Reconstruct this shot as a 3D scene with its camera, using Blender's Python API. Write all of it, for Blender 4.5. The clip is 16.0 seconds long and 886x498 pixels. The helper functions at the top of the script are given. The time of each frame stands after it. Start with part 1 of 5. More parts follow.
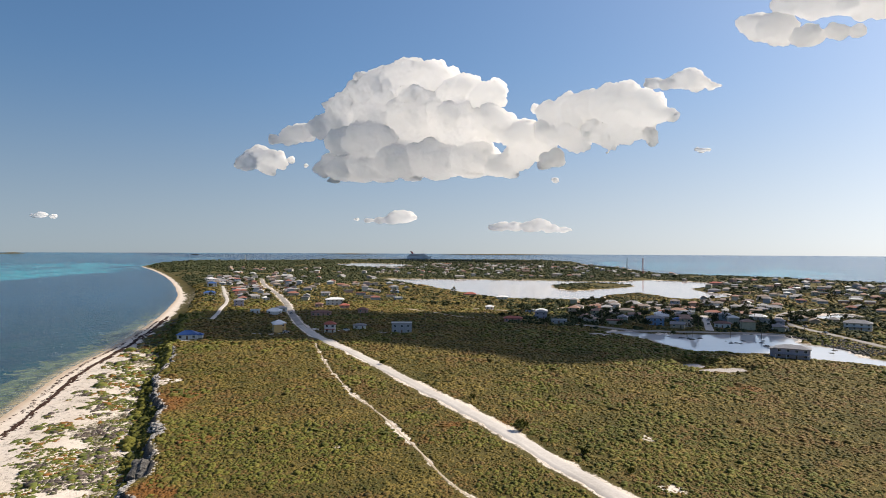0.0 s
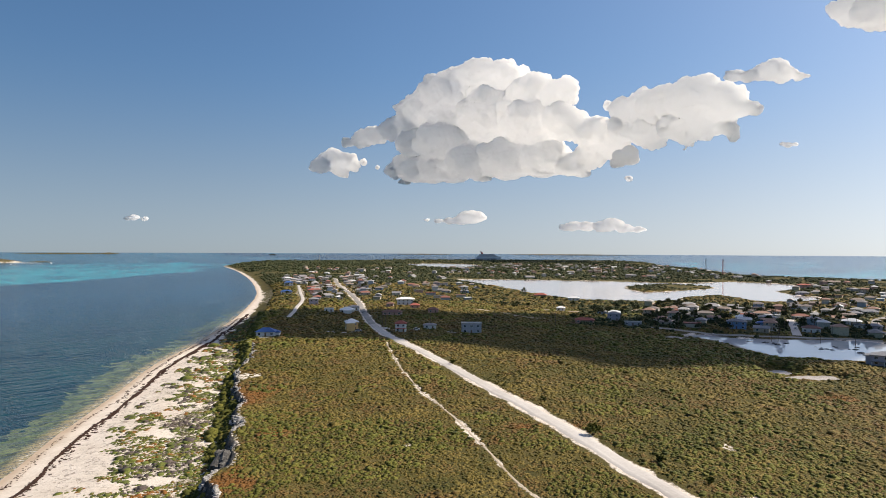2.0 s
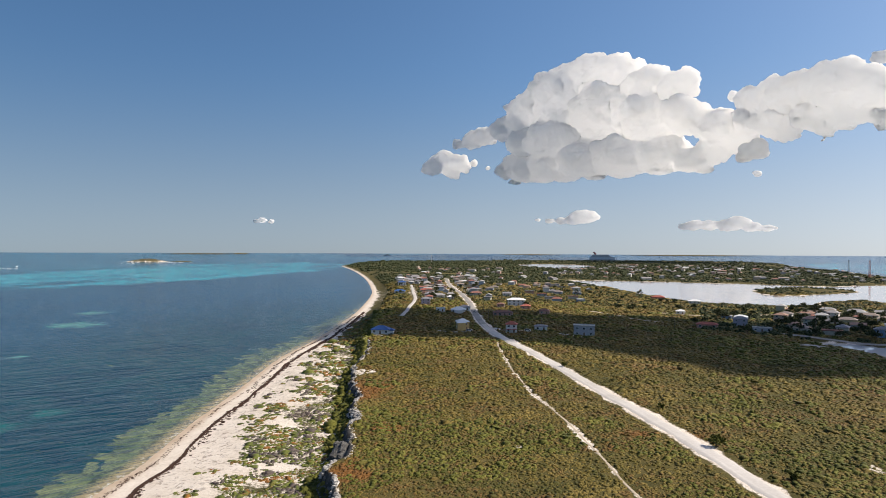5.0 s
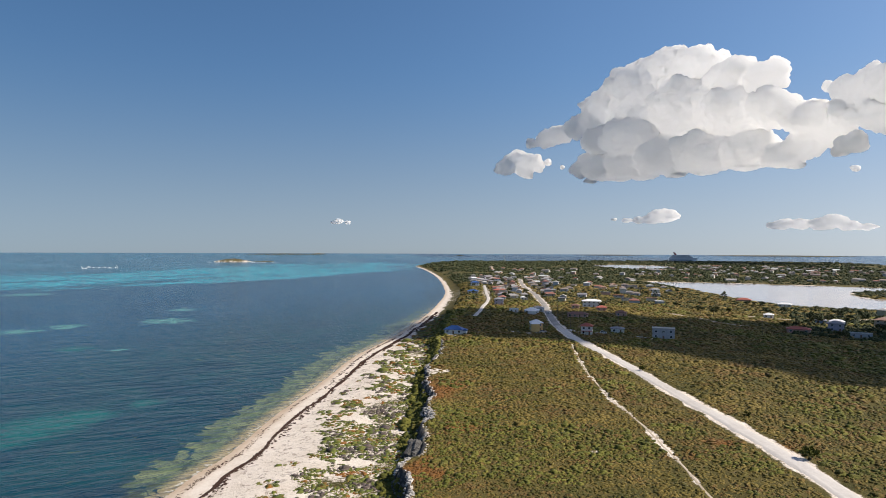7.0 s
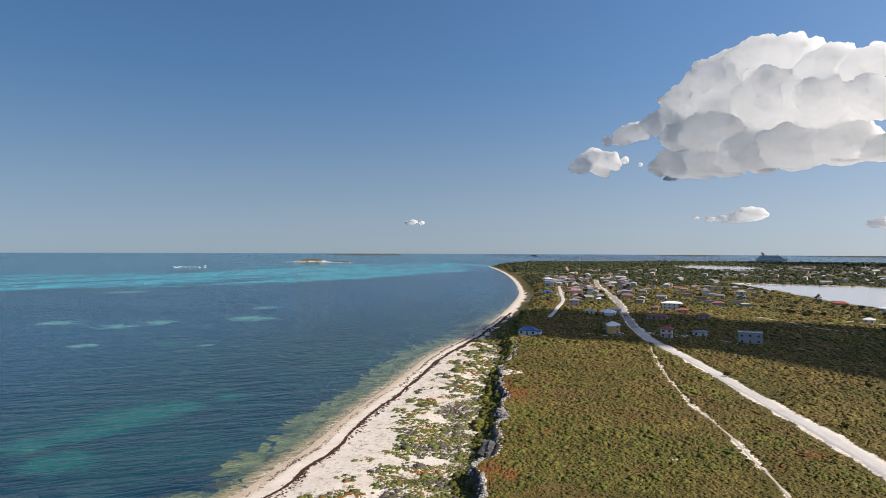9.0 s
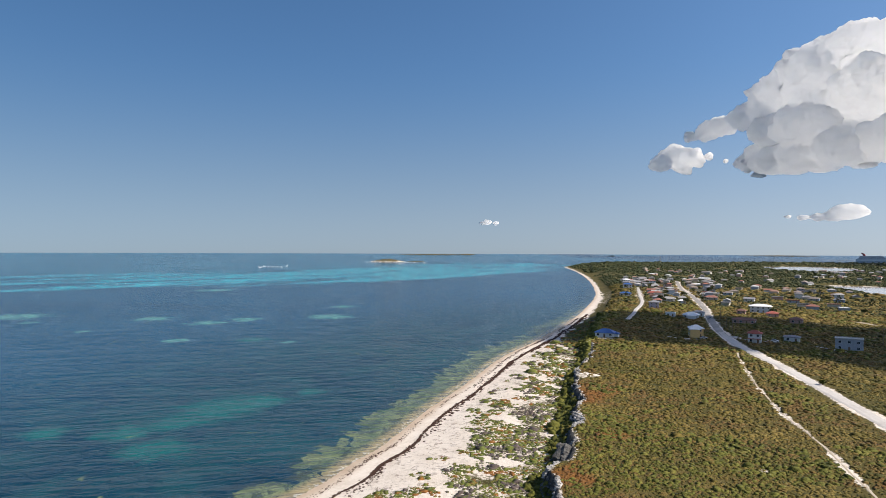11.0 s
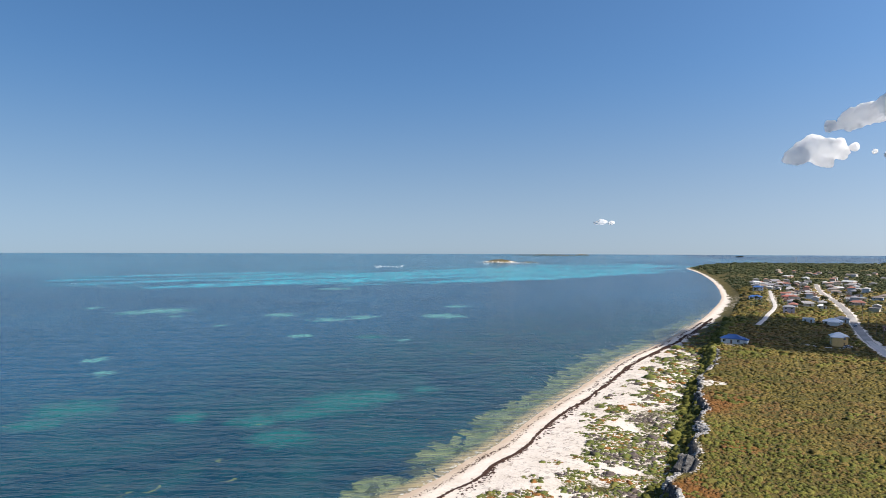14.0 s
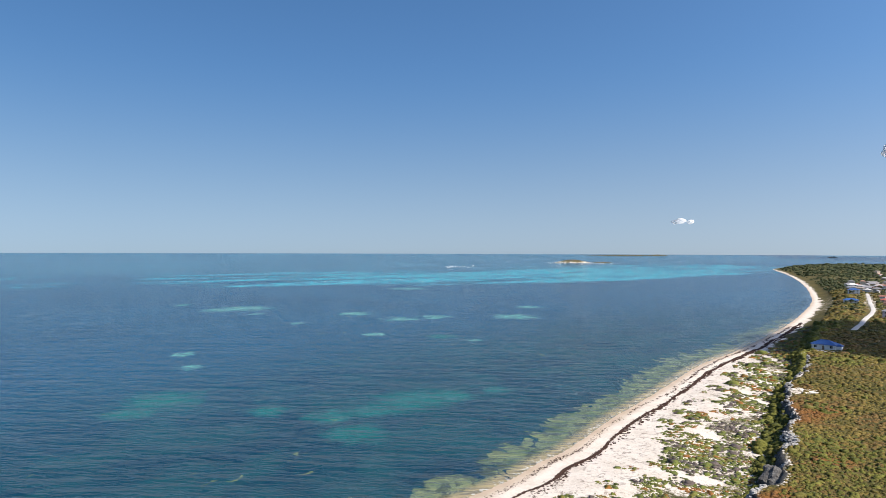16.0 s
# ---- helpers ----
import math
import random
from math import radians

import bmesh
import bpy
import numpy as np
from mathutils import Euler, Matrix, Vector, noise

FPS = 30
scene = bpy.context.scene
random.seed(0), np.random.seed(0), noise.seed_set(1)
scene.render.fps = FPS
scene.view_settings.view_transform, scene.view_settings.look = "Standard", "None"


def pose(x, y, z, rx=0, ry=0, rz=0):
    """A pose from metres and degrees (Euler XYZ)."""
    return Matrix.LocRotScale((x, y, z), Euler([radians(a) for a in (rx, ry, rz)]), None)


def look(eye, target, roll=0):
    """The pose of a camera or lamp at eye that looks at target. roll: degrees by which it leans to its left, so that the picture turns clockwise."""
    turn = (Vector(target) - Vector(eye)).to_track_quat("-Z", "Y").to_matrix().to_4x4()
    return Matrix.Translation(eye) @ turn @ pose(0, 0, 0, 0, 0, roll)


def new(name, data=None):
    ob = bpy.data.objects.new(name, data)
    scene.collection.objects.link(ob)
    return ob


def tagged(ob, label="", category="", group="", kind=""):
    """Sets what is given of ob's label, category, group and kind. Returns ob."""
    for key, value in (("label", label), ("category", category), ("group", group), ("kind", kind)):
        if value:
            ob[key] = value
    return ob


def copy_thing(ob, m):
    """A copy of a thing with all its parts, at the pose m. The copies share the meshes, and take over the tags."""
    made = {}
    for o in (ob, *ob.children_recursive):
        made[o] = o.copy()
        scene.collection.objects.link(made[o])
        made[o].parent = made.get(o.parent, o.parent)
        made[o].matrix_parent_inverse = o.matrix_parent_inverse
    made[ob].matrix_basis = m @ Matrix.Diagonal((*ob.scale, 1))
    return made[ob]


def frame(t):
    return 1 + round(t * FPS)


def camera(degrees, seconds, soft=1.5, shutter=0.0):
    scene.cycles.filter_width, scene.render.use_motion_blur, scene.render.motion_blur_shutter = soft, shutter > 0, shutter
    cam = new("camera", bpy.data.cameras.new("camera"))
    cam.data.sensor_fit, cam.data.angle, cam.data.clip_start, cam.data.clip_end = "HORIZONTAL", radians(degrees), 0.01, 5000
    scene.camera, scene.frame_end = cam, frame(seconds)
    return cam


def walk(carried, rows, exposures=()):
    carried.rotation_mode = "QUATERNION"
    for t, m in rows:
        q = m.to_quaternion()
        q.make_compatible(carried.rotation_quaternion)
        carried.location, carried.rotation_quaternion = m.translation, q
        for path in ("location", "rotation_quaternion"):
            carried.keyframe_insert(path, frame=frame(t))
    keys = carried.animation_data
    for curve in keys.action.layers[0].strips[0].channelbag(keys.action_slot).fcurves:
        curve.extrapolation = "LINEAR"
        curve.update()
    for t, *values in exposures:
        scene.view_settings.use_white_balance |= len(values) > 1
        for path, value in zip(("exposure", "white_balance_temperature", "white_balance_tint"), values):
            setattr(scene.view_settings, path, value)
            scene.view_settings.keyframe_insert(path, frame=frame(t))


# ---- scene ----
# camera: hovers in one place and turns to its left
cam = camera(71.4, 16.0, soft=0.95)
YAW = [
    (0, 0.00), (0.5, 1.52), (1, 3.10), (1.5, 4.76), (2, 6.47), (2.5, 8.16),
    (3, 9.88), (3.5, 11.58), (4, 13.30), (6.5, 21.79), (7, 23.49), (7.5, 25.19),
    (8, 26.90), (8.5, 28.59), (9, 30.30), (11.5, 38.90), (12, 40.62), (12.5, 42.38),
    (13, 44.15), (13.5, 45.87), (14, 47.58), (14.5, 49.30), (15, 50.99), (15.5, 52.66),
    (16, 54.18),
]
walk(cam, [(t, pose(0, 0, 58, 90.205, -0.276 + 0.0057 * t, yaw)) for t, yaw in YAW],
     [(0, 0.26, 7000, 10), (4, 0.24, 6850, 10), (9, 0.18, 6600, 10), (12.5, 0.42, 6450, 10), (16, 0.53, 6330, 10)])

# ---- world, sun, exposure ----
SUN_AZ, SUN_EL = radians(72), radians(43)
SUN = Vector((math.sin(SUN_AZ) * math.cos(SUN_EL), math.cos(SUN_AZ) * math.cos(SUN_EL), math.sin(SUN_EL)))
world = bpy.data.worlds.new("sky")
scene.world = world
world.use_nodes = True
wn = world.node_tree.nodes
sky = wn.new("ShaderNodeTexSky")
sky.sky_type, sky.sun_disc = "NISHITA", False
sky.sun_elevation, sky.sun_rotation = SUN_EL, SUN_AZ
sky.altitude, sky.air_density, sky.dust_density, sky.ozone_density = 0, 1.0, 1.9, 3.2
wl = world.node_tree.links
# sea haze: close over the horizon the sky keeps its brightness but pales to a grey blue
ray = wn.new("ShaderNodeTexCoord")
lift = wn.new("ShaderNodeMapping")
lift.inputs["Location"].default_value, lift.inputs["Scale"].default_value = (0, 0, 0.07), (1, 1, 0.93)
wl.new(ray.outputs["Generated"], lift.inputs["Vector"])
unit = wn.new("ShaderNodeVectorMath")
unit.operation = "NORMALIZE"
wl.new(lift.outputs["Vector"], unit.inputs[0])
wl.new(unit.outputs["Vector"], sky.inputs["Vector"])
split = wn.new("ShaderNodeSeparateXYZ")
wl.new(ray.outputs["Generated"], split.inputs["Vector"])
low = wn.new("ShaderNodeMapRange")
low.interpolation_type = "SMOOTHSTEP"
for key, value in (("From Min", 0.30), ("From Max", -0.05), ("To Min", 0.0), ("To Max", 0.68)):
    low.inputs[key].default_value = value
wl.new(split.outputs["Z"], low.inputs["Value"])
lum = wn.new("ShaderNodeRGBToBW")
wl.new(sky.outputs["Color"], lum.inputs["Color"])
tint = wn.new("ShaderNodeMix")
tint.data_type, tint.blend_type = "RGBA", "MULTIPLY"
tint.inputs[0].default_value = 1.0
wl.new(lum.outputs["Val"], tint.inputs[6])
clear = wn.new("ShaderNodeHueSaturation")
clear.inputs["Hue"].default_value, clear.inputs["Saturation"].default_value = 0.5, 1.22
wl.new(sky.outputs["Color"], clear.inputs["Color"])
# the haze scatters forward: white towards the sun, a deeper blue away from it
toward = wn.new("ShaderNodeVectorMath")
toward.operation = "DOT_PRODUCT"
wl.new(ray.outputs["Generated"], toward.inputs[0])
toward.inputs[1].default_value = (math.sin(SUN_AZ), math.cos(SUN_AZ), 0)
glow = wn.new("ShaderNodeMapRange")
for key, value in (("From Min", -0.9), ("From Max", 0.55), ("To Min", 0.0), ("To Max", 1.0)):
    glow.inputs[key].default_value = value
wl.new(toward.outputs["Value"], glow.inputs["Value"])
hue = wn.new("ShaderNodeMix")
hue.data_type = "RGBA"
wl.new(glow.outputs["Result"], hue.inputs[0])
hue.inputs[6].default_value, hue.inputs[7].default_value = (0.72, 0.93, 1.22, 1), (0.94, 1.0, 1.15, 1)
wl.new(hue.outputs[2], tint.inputs[7])
depth = wn.new("ShaderNodeMapRange")
for key, value in (("From Min", -0.9), ("From Max", 0.1), ("To Min", 0.76), ("To Max", 1.04)):
    depth.inputs[key].default_value = value
wl.new(toward.outputs["Value"], depth.inputs["Value"])
haze = wn.new("ShaderNodeMix")
haze.data_type = "RGBA"
wl.new(low.outputs["Result"], haze.inputs[0])
wl.new(clear.outputs["Color"], haze.inputs[6])
wl.new(tint.outputs[2], haze.inputs[7])
deepen = wn.new("ShaderNodeMix")
deepen.data_type, deepen.blend_type = "RGBA", "MULTIPLY"
deepen.inputs[0].default_value = 1.0
wl.new(haze.outputs[2], deepen.inputs[6])
wl.new(depth.outputs["Result"], deepen.inputs[7])
wl.new(deepen.outputs[2], wn["Background"].inputs["Color"])
wn["Background"].inputs["Strength"].default_value = 0.112
sun_lamp = new("sun", bpy.data.lights.new("sun", "SUN"))
sun_lamp.data.energy, sun_lamp.data.angle, sun_lamp.data.color = 5.2, radians(0.53), (1.0, 0.93, 0.82)
sun_lamp.matrix_world = look(SUN * 1000, (0, 0, 0))
scene.view_settings.exposure = 0.2

# ---- materials ----
def graph(name):
    m = bpy.data.materials.new(name)
    m.use_nodes = True
    t = m.node_tree
    return m, t, t.nodes["Principled BSDF"]


def wire(t, a, b):
    t.links.new(a, b)


def node(t, kind, **values):
    n = t.nodes.new("ShaderNode" + kind)
    for k, v in values.items():
        if k in n.inputs:
            s = n.inputs[k]
            if hasattr(v, "is_output"):
                t.links.new(v, s)
            else:
                s.default_value = v
    return n


def coords(t):
    return node(t, "TexCoord").outputs["Object"]


def place(t):
    return node(t, "NewGeometry").outputs["Position"]


def fuzz(t, vec, scale, detail=4.0, rough=0.6, distort=0.0):
    n = node(t, "TexNoise", Vector=vec, Scale=scale, Detail=detail, Roughness=rough, Distortion=distort)
    return n.outputs["Fac"]


def ramp(t, fac, stops):
    n = t.nodes.new("ShaderNodeValToRGB")
    t.links.new(fac, n.inputs["Fac"])
    e = n.color_ramp.elements
    while len(e) < len(stops):
        e.new(0.5)
    for el, (p, c) in zip(e, stops):
        el.position = p
        el.color = (*c, 1) if len(c) == 3 else (c[0], c[0], c[0], 1)
    return n.outputs["Color"]


def grey(t, fac, lo, hi):
    """0 below lo, 1 above hi"""
    n = node(t, "MapRange")
    t.links.new(fac, n.inputs["Value"])
    n.inputs["From Min"].default_value, n.inputs["From Max"].default_value = lo, hi
    n.interpolation_type = "SMOOTHSTEP"
    return n.outputs["Result"]


def blend(t, fac, a, b, mode="MIX"):
    n = t.nodes.new("ShaderNodeMix")
    n.data_type, n.blend_type = "RGBA", mode
    for key, v in ((0, fac), (6, a), (7, b)):
        if hasattr(v, "is_output"):
            t.links.new(v, n.inputs[key])
        elif key == 0:
            n.inputs[0].default_value = v
        else:
            n.inputs[key].default_value = (*v, 1)
    return n.outputs[2]


def calc(t, op, a, b=0.0):
    n = t.nodes.new("ShaderNodeMath")
    n.operation = op
    for i, v in enumerate((a, b)):
        if hasattr(v, "is_output"):
            t.links.new(v, n.inputs[i])
        else:
            n.inputs[i].default_value = v
    return n.outputs[0]


def attr(t, name):
    n = t.nodes.new("ShaderNodeAttribute")
    n.attribute_name = name
    return n.outputs["Fac"]


def relief(t, bsdf, height, strength, distance):
    n = node(t, "Bump", Height=height, Strength=strength, Distance=distance)
    t.links.new(n.outputs["Normal"], bsdf.inputs["Normal"])


def surface(name, colours, scale, rough=0.8, spec=0.3, bump=0.3, depth=0.02, metal=0.0, spot=0.0, vary=False):
    """Base colour from two noises of different size, with fine relief."""
    m, t, b = graph(name)
    p = coords(t)
    f = calc(t, "ADD", calc(t, "MULTIPLY", fuzz(t, p, scale, 5), 0.6), calc(t, "MULTIPLY", fuzz(t, p, scale * 7, 3), 0.4))
    n = len(colours)
    c = ramp(t, f, [(0.34 + 0.32 * i / max(1, n - 1), c) for i, c in enumerate(colours)])
    if vary:
        r = node(t, "ObjectInfo").outputs["Random"]
        hsv = node(t, "HueSaturation", Color=c)
        wire(t, calc(t, "ADD", calc(t, "MULTIPLY", r, 0.5), 0.75), hsv.inputs["Value"])
        c = hsv.outputs["Color"]
    wire(t, c, b.inputs["Base Color"])
    b.inputs["Roughness"].default_value, b.inputs["Metallic"].default_value = rough, metal
    b.inputs["Specular IOR Level"].default_value = spec
    relief(t, b, fuzz(t, p, scale * 5, 4), bump, depth)
    return m


def palette(name, colours, rough=0.75, grime=0.12, island=False):
    """One paint of the palette for each object, by its own random number, with weathering streaks."""
    m, t, b = graph(name)
    n = t.nodes.new("ShaderNodeValToRGB")
    n.color_ramp.interpolation = "CONSTANT"
    e = n.color_ramp.elements
    while len(e) < len(colours):
        e.new(0.5)
    for i, c in enumerate(colours):
        e[i].position, e[i].color = i / len(colours), (*c, 1)
    wire(t, node(t, "NewGeometry").outputs["Random Per Island"] if island else node(t, "ObjectInfo").outputs["Random"], n.inputs["Fac"])
    p = coords(t)
    dirt = grey(t, fuzz(t, p, 0.7, 6, 0.65), 0.45, 0.75)
    c = blend(t, calc(t, "MULTIPLY", dirt, grime * 4), n.outputs["Color"], (0.16, 0.14, 0.12))
    wire(t, c, b.inputs["Base Color"])
    b.inputs["Roughness"].default_value = rough
    b.inputs["Specular IOR Level"].default_value = 0.25
    relief(t, b, fuzz(t, p, 6, 4), 0.15, 0.02)
    return m


def foliage(name, a, b_, c, dry, scale=0.02, dryness=(0.5, 0.7), fine=0.6):
    """Scrub: colour drifts over tens of metres, differs from plant to plant, and is grained by leaves and painted
    shade.
    """
    m, t, b = graph(name)
    p = place(t)
    isl = node(t, "NewGeometry").outputs["Random Per Island"]
    big = fuzz(t, p, scale, 5, 0.62, 0.6)
    mid = fuzz(t, p, scale * 6, 4, 0.6)
    f = calc(t, "ADD", calc(t, "MULTIPLY", isl, 0.12), calc(t, "ADD", calc(t, "MULTIPLY", big, 0.5), calc(t, "MULTIPLY", mid, 0.38)))
    col = ramp(t, f, [(0.40, a), (0.5, b_), (0.60, c)])
    d = fuzz(t, p, scale * 1.7, 5, 0.65, 0.8)
    d = calc(t, "ADD", d, calc(t, "MULTIPLY", calc(t, "SUBTRACT", isl, 0.5), 0.12))
    col = blend(t, grey(t, d, *dryness), col, dry)
    col = blend(t, grey(t, calc(t, "ADD", attr(t, "rust"), calc(t, "MULTIPLY", calc(t, "SUBTRACT", isl, 0.5), 0.35)), 0.2, 1.0), col, (0.185, 0.086, 0.026))
    # leaf grain; its dark end also paints the small shadows among the plants
    leaf_and_shade = fuzz(t, p, 3.5, 3, 0.7)
    col = blend(t, fine, col, ramp(t, leaf_and_shade, [(0.3, (0.36,)), (0.7, (1.22,))]), "MULTIPLY")
    wire(t, col, b.inputs["Base Color"])
    b.inputs["Roughness"].default_value = 0.75
    b.inputs["Specular IOR Level"].default_value = 0.15
    relief(t, b, fuzz(t, p, 4.0, 4, 0.7), 0.8, 0.25)
    return m


SCRUB = foliage("scrub_leaves", (0.07, 0.066, 0.014), (0.134, 0.102, 0.022), (0.2, 0.146, 0.038), (0.155, 0.094, 0.03), 0.034, (0.48, 0.64), 0.6)
BUSH = foliage("bush_leaves", (0.066, 0.07, 0.013), (0.112, 0.112, 0.02), (0.16, 0.148, 0.03), (0.14, 0.11, 0.03), 0.05, (0.55, 0.75), 0.5)
# leaf greens lifted in colour to stand for haze over the distant woods
TREE_LEAF = foliage("tree_leaves", (0.034, 0.045, 0.018), (0.055, 0.066, 0.026), (0.082, 0.084, 0.034), (0.095, 0.078, 0.038), 0.05, (0.6, 0.8))


def beach_plants():
    """Patches of several creepers: each patch one kind, with odd plants of another between."""
    m, t, b = graph("beach_creeper")
    p = place(t)
    isl = node(t, "NewGeometry").outputs["Random Per Island"]
    f = calc(t, "ADD", fuzz(t, p, 0.11, 4, 0.6, 0.6), calc(t, "MULTIPLY", calc(t, "SUBTRACT", isl, 0.5), 0.16))
    col = ramp(t, f, [(0.34, (0.12, 0.094, 0.084)), (0.41, (0.09, 0.07, 0.06)), (0.44, (0.085, 0.10, 0.028)), (0.53, (0.145, 0.16, 0.036)), (0.58, (0.14, 0.115, 0.03)), (0.62, (0.23, 0.10, 0.027))])
    col = blend(t, 0.5, col, ramp(t, fuzz(t, p, 3.0, 3, 0.7), [(0.3, (0.5,)), (0.7, (1.3,))]), "MULTIPLY")
    wire(t, col, b.inputs["Base Color"])
    b.inputs["Roughness"].default_value = 0.8
    b.inputs["Specular IOR Level"].default_value = 0.15
    relief(t, b, fuzz(t, p, 4.0, 4, 0.7), 0.7, 0.15)
    return m


CREEPER = beach_plants()
BARK = surface("bark", [(0.10, 0.075, 0.05), (0.2, 0.15, 0.11)], 3)
# tones lowered for the shade on the cliff; rubble and pond rocks share them
ROCK = surface("limestone", [(0.045, 0.042, 0.04), (0.10, 0.095, 0.09), (0.24, 0.23, 0.21)], 0.5, 0.95, 0.1, 0.9, 0.25)
PALE_ROCK = surface("pale_limestone", [(0.14, 0.13, 0.12), (0.33, 0.31, 0.29), (0.54, 0.51, 0.47)], 0.5, 0.95, 0.1, 0.9, 0.2)
WRACK = surface("dry_seaweed", [(0.03, 0.016, 0.012), (0.075, 0.04, 0.028)], 1.2, 0.9, 0.1, 0.8, 0.1)
CONCRETE = surface("concrete", [(0.34, 0.33, 0.31), (0.46, 0.45, 0.43)], 1.5)
ASPHALT = surface("worn_asphalt", [(0.15, 0.14, 0.13), (0.25, 0.235, 0.22)], 0.4)
TIMBER = surface("pole_timber", [(0.12, 0.09, 0.065), (0.2, 0.16, 0.12)], 4)
STEEL = surface("painted_steel", [(0.25, 0.24, 0.24), (0.36, 0.35, 0.35)], 2, 0.5, 0.5, 0.05, 0.01)
RED_STEEL = surface("red_painted_steel", [(0.35, 0.07, 0.05), (0.45, 0.1, 0.07)], 2, 0.5, 0.5, 0.05, 0.01)
TRIM = surface("white_trim", [(0.66, 0.65, 0.62), (0.78, 0.77, 0.74)], 1.2)
DOORS = surface("door_paint", [(0.16, 0.10, 0.06), (0.22, 0.15, 0.10)], 3)
BLUE_ROOF = surface("blue_metal_roof", [(0.025, 0.075, 0.22), (0.04, 0.10, 0.28)], 1.0, 0.5, 0.4)
WHITE_ROOF = surface("white_roof", [(0.62, 0.61, 0.60), (0.78, 0.77, 0.76)], 0.8, 0.6)
RED_ROOF = surface("red_tile_roof", [(0.26, 0.07, 0.05), (0.36, 0.11, 0.08)], 1.0, 0.75)
BROWN_ROOF = surface("brown_shingle_roof", [(0.14, 0.07, 0.06), (0.22, 0.12, 0.10)], 1.0, 0.85)
GREY_ROOF = surface("grey_shingle_roof", [(0.16, 0.16, 0.17), (0.26, 0.26, 0.28)], 1.0, 0.85)
YELLOW_WALL = surface("yellow_render", [(0.55, 0.36, 0.14), (0.66, 0.45, 0.20)], 0.6)
WHITE_WALL = surface("white_render", [(0.6, 0.58, 0.56), (0.75, 0.73, 0.7)], 0.6)
PINK_WALL = surface("pink_render", [(0.48, 0.27, 0.22), (0.58, 0.36, 0.3)], 0.6)
LILAC_WALL = surface("lilac_render", [(0.34, 0.31, 0.36), (0.44, 0.4, 0.46)], 0.6)
GREY_BLOCK = surface("bare_blockwork", [(0.30, 0.31, 0.33), (0.42, 0.43, 0.45)], 0.8)
BLUE_WALL = surface("blue_render", [(0.16, 0.27, 0.45), (0.22, 0.34, 0.52)], 0.6)
WALLS = palette("house_paint", [(0.62, 0.58, 0.52), (0.5, 0.4, 0.3), (0.55, 0.5, 0.42), (0.35, 0.38, 0.42), (0.5, 0.3, 0.24), (0.66, 0.64, 0.6), (0.45, 0.42, 0.3), (0.3, 0.36, 0.42)])
ROOF_TONES = [(0.30, 0.28, 0.27), (0.22, 0.18, 0.16), (0.55, 0.54, 0.52), (0.26, 0.11, 0.08), (0.28, 0.22, 0.18), (0.36, 0.35, 0.34), (0.18, 0.17, 0.17), (0.32, 0.19, 0.14), (0.24, 0.23, 0.24)]
ROOFS = palette("roof_covering", ROOF_TONES, 0.7, 0.08)
FAR_ROOFS = palette("far_roof_covering", ROOF_TONES, 0.7, 0.08, True)
FAR_WALLS = palette("far_house_paint", [(0.5, 0.47, 0.42), (0.4, 0.33, 0.26), (0.35, 0.36, 0.38), (0.42, 0.28, 0.23)], 0.8, 0.1, True)
CARPAINT = palette("car_paint", [(0.7, 0.7, 0.7), (0.05, 0.05, 0.06), (0.4, 0.4, 0.42), (0.3, 0.04, 0.03), (0.6, 0.6, 0.6), (0.05, 0.09, 0.2)], 0.3, 0.03)
RUBBER = surface("tyre_rubber", [(0.02, 0.02, 0.02), (0.035, 0.035, 0.035)], 4)


def glass_pane():
    m, t, b = graph("dark_window_glass")
    wire(t, ramp(t, fuzz(t, coords(t), 1.5), [(0.3, (0.015, 0.018, 0.02)), (0.7, (0.04, 0.045, 0.05))]), b.inputs["Base Color"])
    b.inputs["Roughness"].default_value = 0.08
    return m


GLASS = glass_pane()


